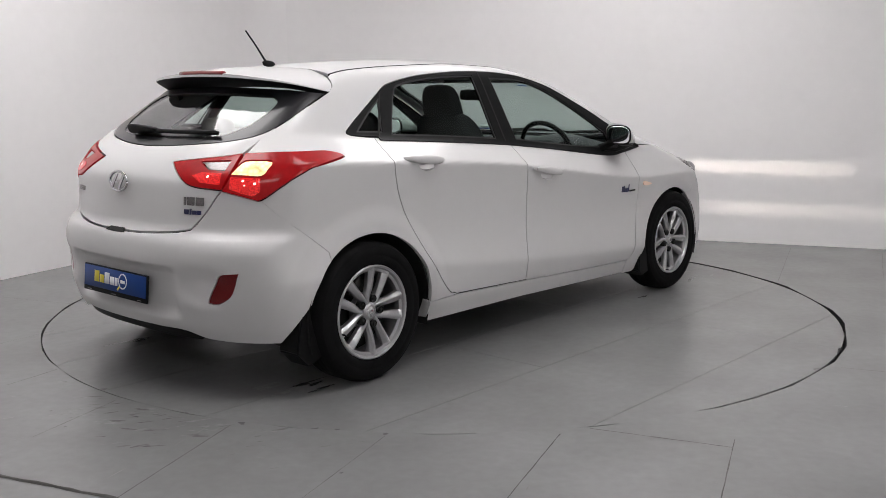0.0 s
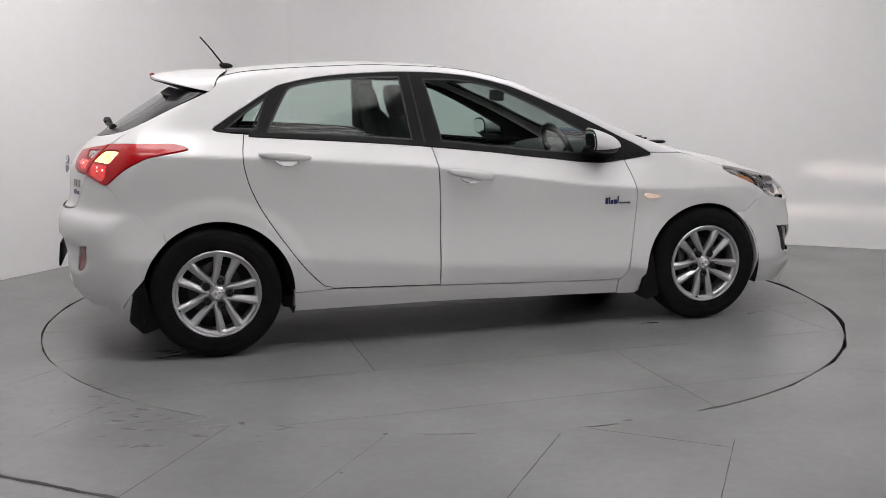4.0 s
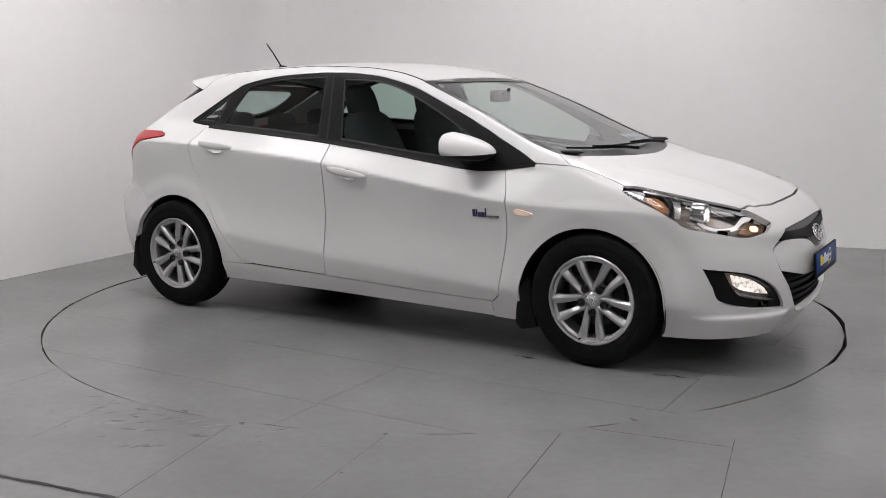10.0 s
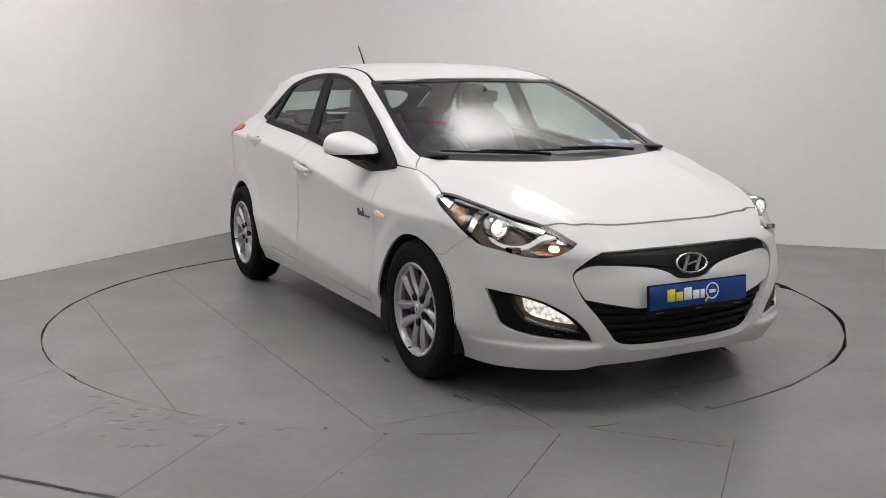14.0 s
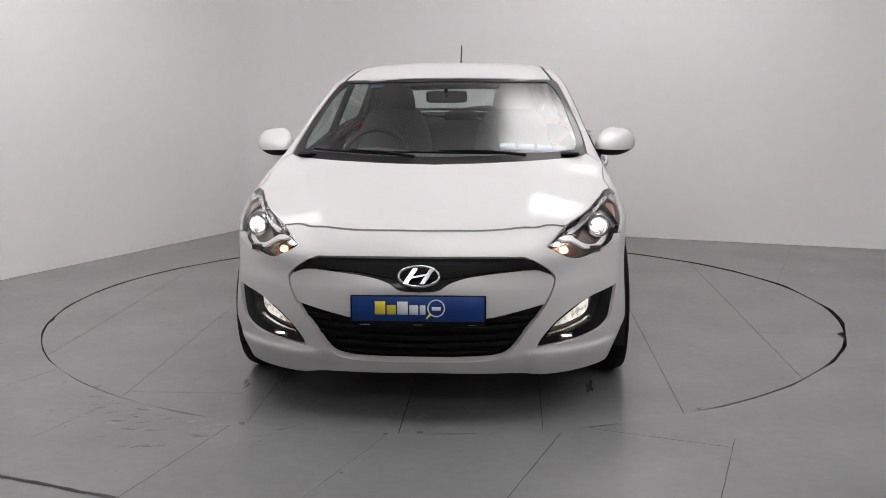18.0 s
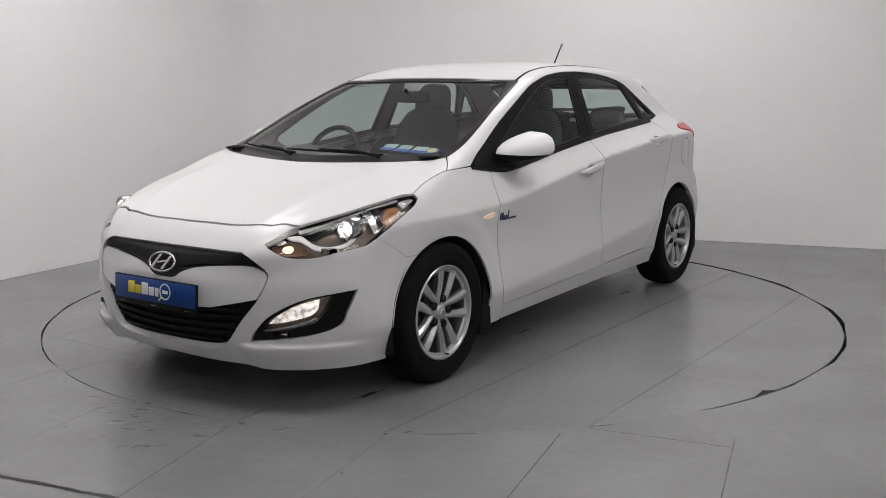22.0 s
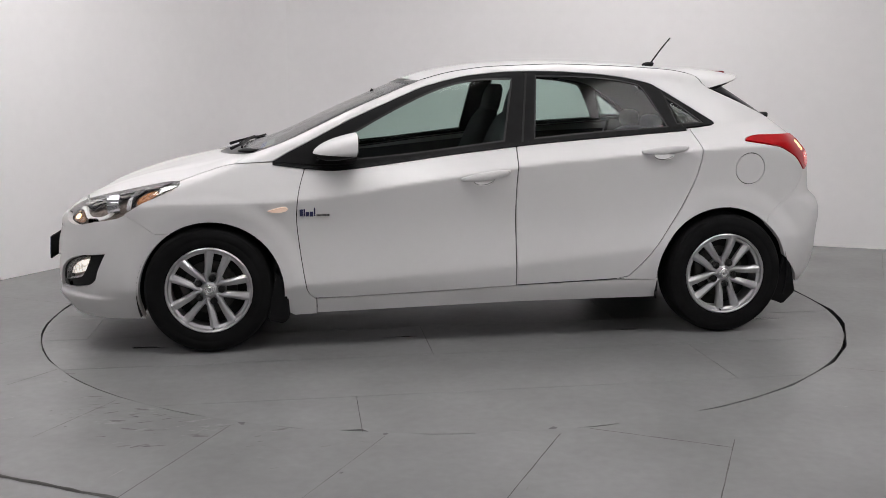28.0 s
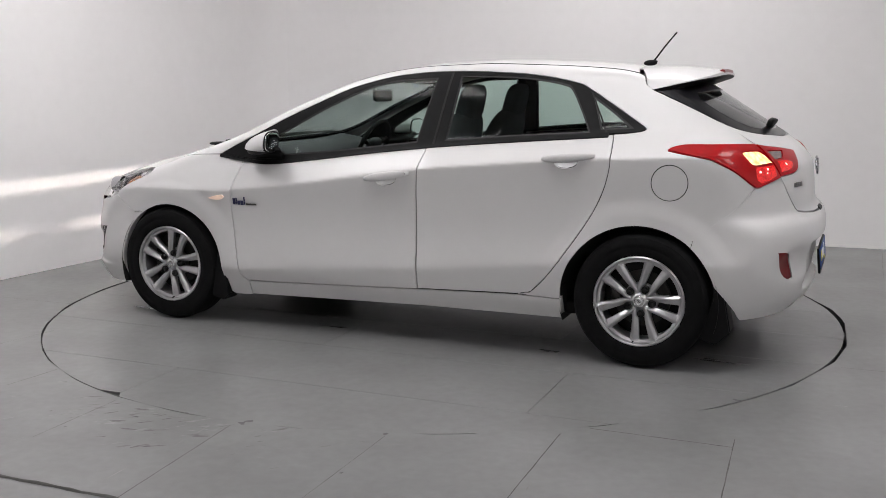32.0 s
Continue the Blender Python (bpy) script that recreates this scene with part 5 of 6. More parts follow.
    lip_y, lip_x, lip_z = (0.0, 0.15, 0.30, 0.40, 0.47, 0.52, 0.555, 0.587), (-1.578, -1.575, -1.566, -1.545, -1.510, -1.462, -1.400, -1.308), (1.347, 1.345, 1.338, 1.330, 1.322, 1.311, 1.297, 1.276)
    rows = []
    for y in ys:
        a = abs(y)
        x0, x1, zl = np.interp(a, front_y, front_x), np.interp(a, lip_y, lip_x), np.interp(a, lip_y, lip_z)
        th = 0.003 + 0.013 * max(0.0, 1 - (a / W) ** 2)
        u = np.linspace(0, 1, k)
        z0 = onto_body("top", [x0], [y])[0][0][2]
        xs = x0 + (x1 - x0) * u
        zt = z0 + (zl + th - z0) * u + 0.012 * np.sin(np.pi * u) * (1 - (a / W) ** 2)
        under = [(x1, zl), (x1 + 0.006, zl - 0.004), (x0 + (x1 - x0) * 0.7, zl - 0.030), (x0 + (x1 - x0) * 0.2, min(z0, zl) - 0.050)]
        rows.append([(x, y, z) for x, z in zip(xs, zt)] + [(x, y, z) for x, z in under])
    m_ = len(rows[0])
    v = [q for r in rows for q in r]
    fs = [(i * m_ + j, i * m_ + j + 1, (i + 1) * m_ + j + 1, (i + 1) * m_ + j) for i in range(n - 1) for j in range(m_ - 1)]
    me = bpy.data.meshes.new("roof_spoiler")
    me.from_pydata(v, [], fs)
    me.materials.append(PAINT)
    me.materials.append(BLACK_PLASTIC)
    for p in me.polygons:
        p.material_index = 1 if p.index % (m_ - 1) > k - 1 else 0
    bm = bmesh.new()
    bm.from_mesh(me)
    bmesh.ops.recalc_face_normals(bm, faces=bm.faces)
    bm.to_mesh(me)
    bm.free()
    shade(me)
    me.set_sharp_from_angle(angle=radians(35))
    sp = part("roof_spoiler", me, None, car)
    q = [(np.interp(abs(y), lip_y, lip_x) + 0.010, y, np.interp(abs(y), lip_y, lip_z) + 0.015) for y in np.linspace(-0.17, 0.17, 12)]
    part("high_brake_lamp", tube(q, 0.012, 8), RED_DARK, sp, "dark red third brake lamp")
    # roof
    rf = np.vstack([spline(SCREEN_TOP[::-1])[:-1], [(x, y - 0.011) for x, y in spline(DITCH)], [(-1.198, 0.34), (-1.190, 0.2), (-1.186, 0.0)]])
    fitted("roof", car, PAINT, "top", both(rf, 1), res=0.035)
    fitted("headliner", car, HEADLINER, "top", both([(0.24, 0.0), (0.24, 0.3), (0.18, 0.47), (-1.28, 0.47), (-1.30, 0.0)], 1), out=-0.03, gap=0, depth=0.0, res=0.08, label="pale grey headliner")


# ---- the car: wheels, mirrors, cabin, trim ----
def build_wheel():
    rim = [(0.2085, 0.086), (0.212, 0.091), (0.2075, 0.095), (0.200, 0.092), (0.195, 0.080), (0.190, 0.03), (0.186, -0.06), (0.20, -0.085)]
    w = part("wheel", revolve(rim, 96), ALLOY)
    tyre = [(0.203, -0.085), (0.222, -0.095), (0.26, -0.100), (0.288, -0.096), (0.303, -0.086), (0.312, -0.066), (0.315, -0.04)]
    for y in (-0.035, 0.0, 0.035):
        tyre += [(0.316, y - 0.014), (0.316, y - 0.003), (0.309, y - 0.0025), (0.309, y + 0.0025), (0.316, y + 0.003), (0.316, y + 0.014)]
    tyre += [(0.315, 0.04), (0.312, 0.066), (0.303, 0.086), (0.296, 0.0925), (0.293, 0.0925), (0.288, 0.096), (0.262, 0.100), (0.258, 0.0985), (0.250, 0.0985), (0.246, 0.0995), (0.222, 0.095), (0.214, 0.091), (0.2135, 0.085)]
    part("tyre", revolve(tyre, 128), RUBBER, w)
    # ten spokes in five pairs
    def spoke(a, sgn):
        d, t = Vector((math.cos(a), 0, math.sin(a))), Vector((-math.sin(a), 0, math.cos(a)))
        rows = []
        for r, off, wd, y in ((0.030, 0.018, 0.030, 0.066), (0.062, 0.0270, 0.030, 0.070), (0.110, 0.0325, 0.035, 0.077), (0.150, 0.0395, 0.041, 0.079), (0.178, 0.0450, 0.046, 0.078), (0.200, 0.048, 0.072, 0.081)):
            c = d * r + t * (sgn * off)
            b = [(wd / 2, -0.030), (wd / 2, -0.008), (sgn * wd * 0.10 + 0.004, 0.004), (sgn * wd * 0.10 - 0.004, 0.004), (-wd / 2, -0.008), (-wd / 2, -0.030)]
            rows.append([c + t * u + Vector((0, y + v, 0)) for u, v in b])
        return rows
    for k in range(5):
        bm = bmesh.new()
        for sgn in (1, -1):
            rows = [[bm.verts.new(v) for v in r] for r in spoke(radians(54 + 72 * k), sgn)]
            for i in range(len(rows) - 1):
                for j in range(6):
                    bm.faces.new((rows[i][j], rows[i][(j + 1) % 6], rows[i + 1][(j + 1) % 6], rows[i + 1][j]))
            bm.faces.new(rows[-1])
        bmesh.ops.recalc_face_normals(bm, faces=bm.faces)
        bmesh.ops.bevel(bm, geom=[e for e in bm.edges if len(e.link_faces) == 2 and e.calc_face_angle() > 0.5], offset=0.0018, segments=1, affect="EDGES")
        for f in bm.faces:
            f.smooth = False
        part("twin_spoke", bm, ALLOY, w)
    part("rim_flange", revolve([(0.181, 0.050), (0.183, 0.071), (0.192, 0.076), (0.200, 0.079)], 96), ALLOY, w)
    part("hub", revolve([(0.0, 0.078), (0.026, 0.077), (0.030, 0.074), (0.036, 0.070), (0.042, 0.066), (0.043, 0.050), (0.080, 0.046), (0.082, 0.02)], 60), ALLOY, w)
    part("centre_cap", revolve([(0.0, 0.081), (0.022, 0.080), (0.026, 0.078), (0.027, 0.074)], 40), CHROME_SOFT, w)
    part("cap_mark", revolve([(0.010, 0.0815), (0.013, 0.0830), (0.0155, 0.0808)], 32), ALLOY, w)
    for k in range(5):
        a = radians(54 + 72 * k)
        # nut with a raised dark collar that paints the shaded hole around it
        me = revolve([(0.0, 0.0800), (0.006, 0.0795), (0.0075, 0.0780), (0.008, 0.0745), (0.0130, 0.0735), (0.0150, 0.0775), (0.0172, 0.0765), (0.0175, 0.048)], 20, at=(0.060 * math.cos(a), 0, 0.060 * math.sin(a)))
        part("nut_and_dark_hole", me, DARK_VOID, w)
    part("brake_disc", revolve([(0.06, 0.008), (0.075, 0.010), (0.076, 0.0), (0.132, 0.0), (0.132, -0.018), (0.06, -0.018)], 64), STEEL, w)
    part("backing", revolve([(0.0, -0.02), (0.15, -0.02), (0.186, -0.03)], 48), DARK_VOID, w)
    part("brake_caliper", box(0.05, 0.06, 0.11, (0.115, 0.0, 0.03), 0.012), STEEL, w)
    bm = bmesh.new()
    bmesh.ops.create_cone(bm, cap_ends=True, segments=10, radius1=0.0035, radius2=0.003, depth=0.03, matrix=Matrix.Translation((0.05, 0.086, -0.185)) @ Matrix.Rotation(radians(90), 4, "X"))
    part("valve", bm, RUBBER, w)
    return w


def superform(center, radii, power=2.6, nu=28, nv=16, shape=None):
    """A rounded block; shape may bend its points."""
    vs, fs = [], []
    e = 2.0 / power
    sp = lambda v: math.copysign(abs(v) ** e, v)
    for j in range(nv + 1):
        ph = -math.pi / 2 + math.pi * j / nv
        for i in range(nu):
            th = 2 * math.pi * i / nu
            p = Vector((sp(math.cos(ph)) * sp(math.cos(th)) * radii[0], sp(math.cos(ph)) * sp(math.sin(th)) * radii[1], sp(math.sin(ph)) * radii[2]))
            if shape:
                p = shape(p)
            vs.append(tuple(p + Vector(center)))
    for j in range(nv):
        for i in range(nu):
            fs.append((j * nu + i, j * nu + (i + 1) % nu, (j + 1) * nu + (i + 1) % nu, (j + 1) * nu + i))
    me = bpy.data.meshes.new("form")
    me.from_pydata(vs, [], fs)
    bm = bmesh.new()
    bm.from_mesh(me)
    bmesh.ops.remove_doubles(bm, verts=bm.verts, dist=1e-5)
    bmesh.ops.recalc_face_normals(bm, faces=bm.faces)
    bm.to_mesh(me)
    bm.free()
    return shade(me)


def build_mirror(car, s):
    """Door mirror: painted cap, black foot and lower shell, mirror glass."""
    def shell(grow, top, x_end, rear=0.600, low=0.0):
        """Housing from the flat rear opening to a nose low on the door's side."""
        vs, fs, nu, nv = [], [], 40, 16
        for j in range(nv + 1):
            t = (j / nv) ** 0.8
            x = rear + (x_end - rear) * t
            sc = math.sqrt(max(0.0, 1 - t ** 2.3)) + grow
            cy, cz = 0.905 - 0.085 * t ** 1.1, 1.017 - 0.046 * t
            for i in range(nu):
                a = 2 * math.pi * i / nu
                c, d = math.copysign(abs(math.cos(a)) ** 0.72, math.cos(a)), math.copysign(abs(math.sin(a)) ** 0.78, math.sin(a))
                y = cy + 0.092 * sc * c * (1 - 0.10 * d)
                z = cz + 0.058 * sc * d - 0.012 * sc * c * (1 if c < 0 else 0.4)
                vs.append((x + 0.10 * (0.905 - y) * (1 - t) - 0.10 * (z - cz) * (1 - t), s * y, max(min(z, top), low + 0.06 * (0.905 - y))))
        for j in range(nv):
            for i in range(nu):
                fs.append((j * nu + i, j * nu + (i + 1) % nu, (j + 1) * nu + (i + 1) % nu, (j + 1) * nu + i))
        fs.append(tuple(range(nu)))
        me = bpy.data.meshes.new("shell")
        me.from_pydata(vs, [], fs)
        bm = bmesh.new()
        bm.from_mesh(me)
        bmesh.ops.remove_doubles(bm, verts=bm.verts, dist=1e-5)
        bmesh.ops.recalc_face_normals(bm, faces=bm.faces)
        bm.to_mesh(me)
        bm.free()
        shade(me)
        me.set_sharp_from_angle(angle=radians(50))
        return me
    m = part("door_mirror", shell(0.0, 2.0, 0.805, 0.600, 0.972), PAINT, car, "white door mirror with a black foot")
    part("mirror_lower", shell(-0.02, 0.975, 0.790, 0.604), BLACK_PLASTIC, m)
    bm = bmesh.new()
    rows = []
    for y, x0, x1, z0, z1 in ((0.755, 0.60, 0.86, 0.905, 0.945), (0.785, 0.60, 0.80, 0.915, 0.950), (0.825, 0.585, 0.70, 0.940, 0.965), (0.860, 0.58, 0.68, 0.952, 0.980)):
        rows.append([bm.verts.new((x, s * y, z)) for x, z in ((x0, z0), (x1, z0 + 0.008), (x1 - 0.02, z1), (x0, z1 + 0.01))])
    for i in range(3):
        for j in range(4):
            bm.faces.new((rows[i][j], rows[i][(j + 1) % 4], rows[i + 1][(j + 1) % 4], rows[i + 1][j]))
    bm.faces.new(rows[0])
    bm.faces.new(rows[-1])
    bmesh.ops.recalc_face_normals(bm, faces=bm.faces)
    bmesh.ops.bevel(bm, geom=bm.edges[:], offset=0.008, segments=2, affect="EDGES")
    for f in bm.faces:
        f.smooth = True
    part("mirror_foot", bm, BLACK_PLASTIC, m)
    tri = [(0.62, 0.915), (0.80, 0.917), (0.985, 0.934), (0.90, 0.982), (0.765, 1.05), (0.745, 1.00)]
    fitted("mirror_sail", m, BLACK_PLASTIC, "side", tri, side=s, gap=0.0, out=0.006, depth=0.01, res=0.03)
    me = superform((0.598, s * 0.903, 1.014), (0.005, 0.088, 0.056), 3.0, 28, 10, lambda p: Vector((p.x - 0.10 * p.z - 0.10 * p.y * s, p.y, p.z)))
    part("mirror_rim", me, BLACK_PLASTIC, m)
    me = superform((0.595, s * 0.903, 1.014), (0.004, 0.080, 0.049), 3.0, 28, 10, lambda p: Vector((p.x - 0.10 * p.z - 0.10 * p.y * s, p.y, p.z)))
    part("mirror_glass", me, MIRROR, m, "silvered mirror glass")


MIRROR = material("mirror_silver", (0.85, 0.86, 0.87), 0.02, metal=1.0)


def seat(car, x, y, name="front_seat"):
    base = superform((x, y, 0.50), (0.26, 0.25, 0.09), 3.4)
    st = part(name, base, FABRIC, car, "dark fabric seat")

    def lean(p):
        return Vector((p.x - 0.36 * (p.z + 0.32), p.y * (1 - 0.14 * (p.z / 0.33)), p.z))
    part("backrest", superform((x - 0.20, y, 0.83), (0.075, 0.245, 0.33), 3.6, 32, 18, lean), FABRIC, st)
    part("headrest", superform((x - 0.455, y, 1.205), (0.050, 0.118, 0.098), 3.4, 28, 14, lambda p: Vector((p.x - 0.25 * p.z, p.y * (1 - 0.15 * p.z / 0.1), p.z))), FABRIC, st)
    for d in (-0.05, 0.05):
        part("headrest_post", tube([(x - 0.435, y + d, 1.16), (x - 0.40, y + d, 1.06)], 0.006, 8), CHROME_SOFT, st)
    return st


def build_cabin(car):
    for y in (-0.36, 0.36):
        seat(car, 0.15, y)
    bench = part("rear_bench", superform((-0.80, 0, 0.52), (0.26, 0.60, 0.09), 4.0), FABRIC, car, "dark fabric rear bench")
    part("backrest", superform((-1.07, 0, 0.78), (0.07, 0.58, 0.27), 4.0, 40, 14, lambda p: Vector((p.x - 0.4 * p.z, p.y, p.z))), FABRIC, bench)
    for y in (-0.40, 0.0, 0.40):
        part("headrest", superform((-1.20, y, 1.085 if y else 1.065), (0.045, 0.12, 0.055), 2.8, 24, 12), FABRIC, bench)
    part("parcel_shelf", box(0.42, 1.05, 0.02, (-1.45, 0, 1.00), 0.006), TRIM, car)
    # dashboard follows the screen's foot
    bm = bmesh.new()
    rows = []
    for y in np.linspace(-0.66, 0.66, 25):
        hood = 0.035 * math.exp(-((y + 0.36) / 0.20) ** 2)
        pr = [(1.13 - 0.30 * y * y, 0.945), (1.02 - 0.18 * y * y, 0.962), (0.88, 0.962 + hood), (0.78, 0.945 + hood), (0.74, 0.90 + hood * 0.5), (0.72, 0.80), (0.76, 0.62), (0.90, 0.50), (1.15, 0.48)]
        rows.append([bm.verts.new((x, y, z - 0.03 * (abs(y) / 0.66) ** 3)) for x, z in pr])
    for i in range(24):
        for j in range(8):
            bm.faces.new((rows[i][j], rows[i][j + 1], rows[i + 1][j + 1], rows[i + 1][j])).smooth = True
    bmesh.ops.recalc_face_normals(bm, faces=bm.faces)
    part("dashboard", bm, TRIM, car, "charcoal dashboard")
    part("centre_console", superform((0.45, 0, 0.56), (0.38, 0.10, 0.10), 4.0), TRIM, car)
    # steering wheel on the right
    pts = []
    tm = Matrix.Translation((0.66, -0.36, 0.905)) @ Matrix.Rotation(radians(-24), 4, "Y")
    for k in range(41):
        a = 2 * math.pi * k / 40
        pts.append(tm @ Vector((0, 0.180 * math.cos(a), 0.180 * math.sin(a))))
    sw = part("steering_wheel", tube(pts, 0.015, 10), BLACK_PLASTIC, car, "black steering wheel")
    me = superform((0, 0, 0), (0.025, 0.085, 0.07), 2.8, 24, 12)
    me.transform(tm)
    part("wheel_boss", me, TRIM, sw)
    for a in (20, 160, 270):
        p = Vector((0, 0.172 * math.cos(radians(a)), 0.172 * math.sin(radians(a))))
        part("wheel_spoke", tube([tm @ (p * 0.3), tm @ p], 0.014, 8), BLACK_PLASTIC, sw)
    part("steering_column", tube([tm @ Vector((0, 0, 0)), (0.86, -0.36, 0.80)], 0.04, 12), TRIM, sw)
    # inner mirror and sun visors
    im = part("inner_mirror", superform((0.40, 0.0, 1.236), (0.012, 0.112, 0.033), 6.0, 28, 12), BLACK_PLASTIC, car)
    part("mirror_stem", tube([(0.405, 0, 1.24), (0.46, 0, 1.275)], 0.009, 8), BLACK_PLASTIC, im)
    for y in (-0.30, 0.30):
        part("sun_visor", superform((0.235, y, 1.318), (0.07, 0.17, 0.010), 4.0), HEADLINER, car)
    # papers at the screen's foot, and a corner sticker
    for y in (0.335, 0.425, 0.515):
        fitted("windscreen_disc", car, STICKER_PALE, "top", [(1.040, y + 0.036), (1.000, y + 0.036), (1.002, y - 0.036), (1.042, y - 0.036)], gap=0.0, out=-0.010, depth=0.0008, res=0.03, label="pale paper disc behind the windscreen")
        fitted("windscreen_disc", car, STICKER_BLUE, "top", [(1.066, y + 0.040), (1.042, y + 0.040), (1.044, y - 0.040), (1.068, y - 0.040)], gap=0.0, out=-0.010, depth=0.0008, res=0.03, label="blue foot of a paper disc")
    fitted("windscreen_disc", car, STICKER_BLUE, "top", [(1.056, 0.620), (1.000, 0.615), (1.004, 0.556), (1.060, 0.556)], gap=0.0, out=-0.010, depth=0.0008, res=0.03, label="blue paper holder")
    fitted("windscreen_disc", car, STICKER_GOLD, "top", ring(1.028, 0.586, 0.024, 0.026, 24), gap=0.0, out=-0.008, depth=0.0008, res=0.02, label="round gold paper disc")
    fitted("corner_sticker", car, STICKER_BLUE, "top", [(0.362, -0.42), (0.362, -0.355), (0.376, -0.355), (0.376, -0.42)], gap=0.0, out=-0.009, depth=0.0008, res=0.03, label="small blue sticker")


def build_plate(car, at, normal_x, lean):
    """Dealer plate: black frame, blue field, plain bars for its print."""
    x, z = at
    m = Matrix.Translation((x, 0, z)) @ Matrix.Rotation(radians(90 if normal_x > 0 else -90), 4, "Z") @ Matrix.Rotation(radians(90 - lean), 4, "X")
    def put(ob):
        ob.data.transform(m)
        return ob
    fr = put(part("number_plate", box(0.520, 0.122, 0.012, (0, 0, 0.006), 0.005), BLACK_PLASTIC, car, "blue dealer plate in a black frame"))
    put(part("plate_field", box(0.506, 0.094, 0.002, (0, 0.008, 0.0125), 0.0006, 1), PLATE_BLUE, fr))
    xs = -0.165
    for w, h, mat, yy in ((0.040, 0.050, PLATE_YELLOW, 0.012), (0.034, 0.036, PLATE_YELLOW, 0.005), (0.040, 0.050, PLATE_WHITE, 0.012), (0.034, 0.036, PLATE_WHITE, 0.005), (0.022, 0.036, PLATE_WHITE, 0.005)):
        put(part("plate_bar", box(w, h, 0.002, (xs + w / 2, yy, 0.0140), 0.0008, 1), mat, fr))
        xs += w + 0.006
    me = revolve([(0.029, -0.001), (0.029, 0.001), (0.034, 0.001), (0.034, -0.001)], 40, "z", True, at=(0.070, 0.012, 0.0140))
    put(part("plate_ring", me, PLATE_WHITE, fr))
    put(part("plate_bar", box(0.034, 0.014, 0.002, (0.070, 0.010, 0.0140), 0.0008, 1), PLATE_WHITE, fr))
    me = tube([(0.048, -0.012, 0.014), (0.032, -0.028, 0.014)], 0.004, 8)
    put(part("plate_bar", me, PLATE_YELLOW, fr))
    for px, w in ((-0.205, 0.05), (0.0, 0.045), (0.205, 0.04)):
        put(part("plate_bar", box(w * 0.8, 0.0035, 0.001, (px, -0.0525, 0.0125), 0.0), BADGE_GREY, fr))


def build_emblem(car, at, normal_x, lean, w, h):
    """An oval chrome ring with two slanted bars."""
    m = Matrix.Translation(at) @ Matrix.Rotation(radians(90 if normal_x > 0 else -90), 4, "Z") @ Matrix.Rotation(radians(90 - lean), 4, "X")
    pts = [(w * math.cos(2 * math.pi * k / 48), h * math.sin(2 * math.pi * k / 48), 0) for k in range(49)]
    me = tube(pts, 0.0055, 10)
    me.transform(m)
    e = part("emblem", me, CHROME, car, "oval chrome emblem")
    for sx in (-1, 1):
        pr = [(sx * w * 0.42 - 0.010 - 0.020, -h * 0.78), (sx * w * 0.42 + 0.010 - 0.020, -h * 0.78), (sx * w * 0.42 + 0.010 + 0.020, h * 0.78), (sx * w * 0.42 - 0.010 + 0.020, h * 0.78)]
        bm = prism(pr, 0.006, 0.002)
        me = bpy.data.meshes.new("bar")
        bm.to_mesh(me)
        bm.free()
        me.transform(m)
        part("emblem_bar", me, CHROME, e)
    bm = prism([(-w * 0.38, -0.010), (w * 0.36, 0.002), (w * 0.38, 0.010), (-w * 0.36, -0.002)], 0.005, 0.0015)
    me = bpy.data.meshes.new("bar")
    bm.to_mesh(me)
    bm.free()
    me.transform(m)
    part("emblem_bar", me, CHROME, e)


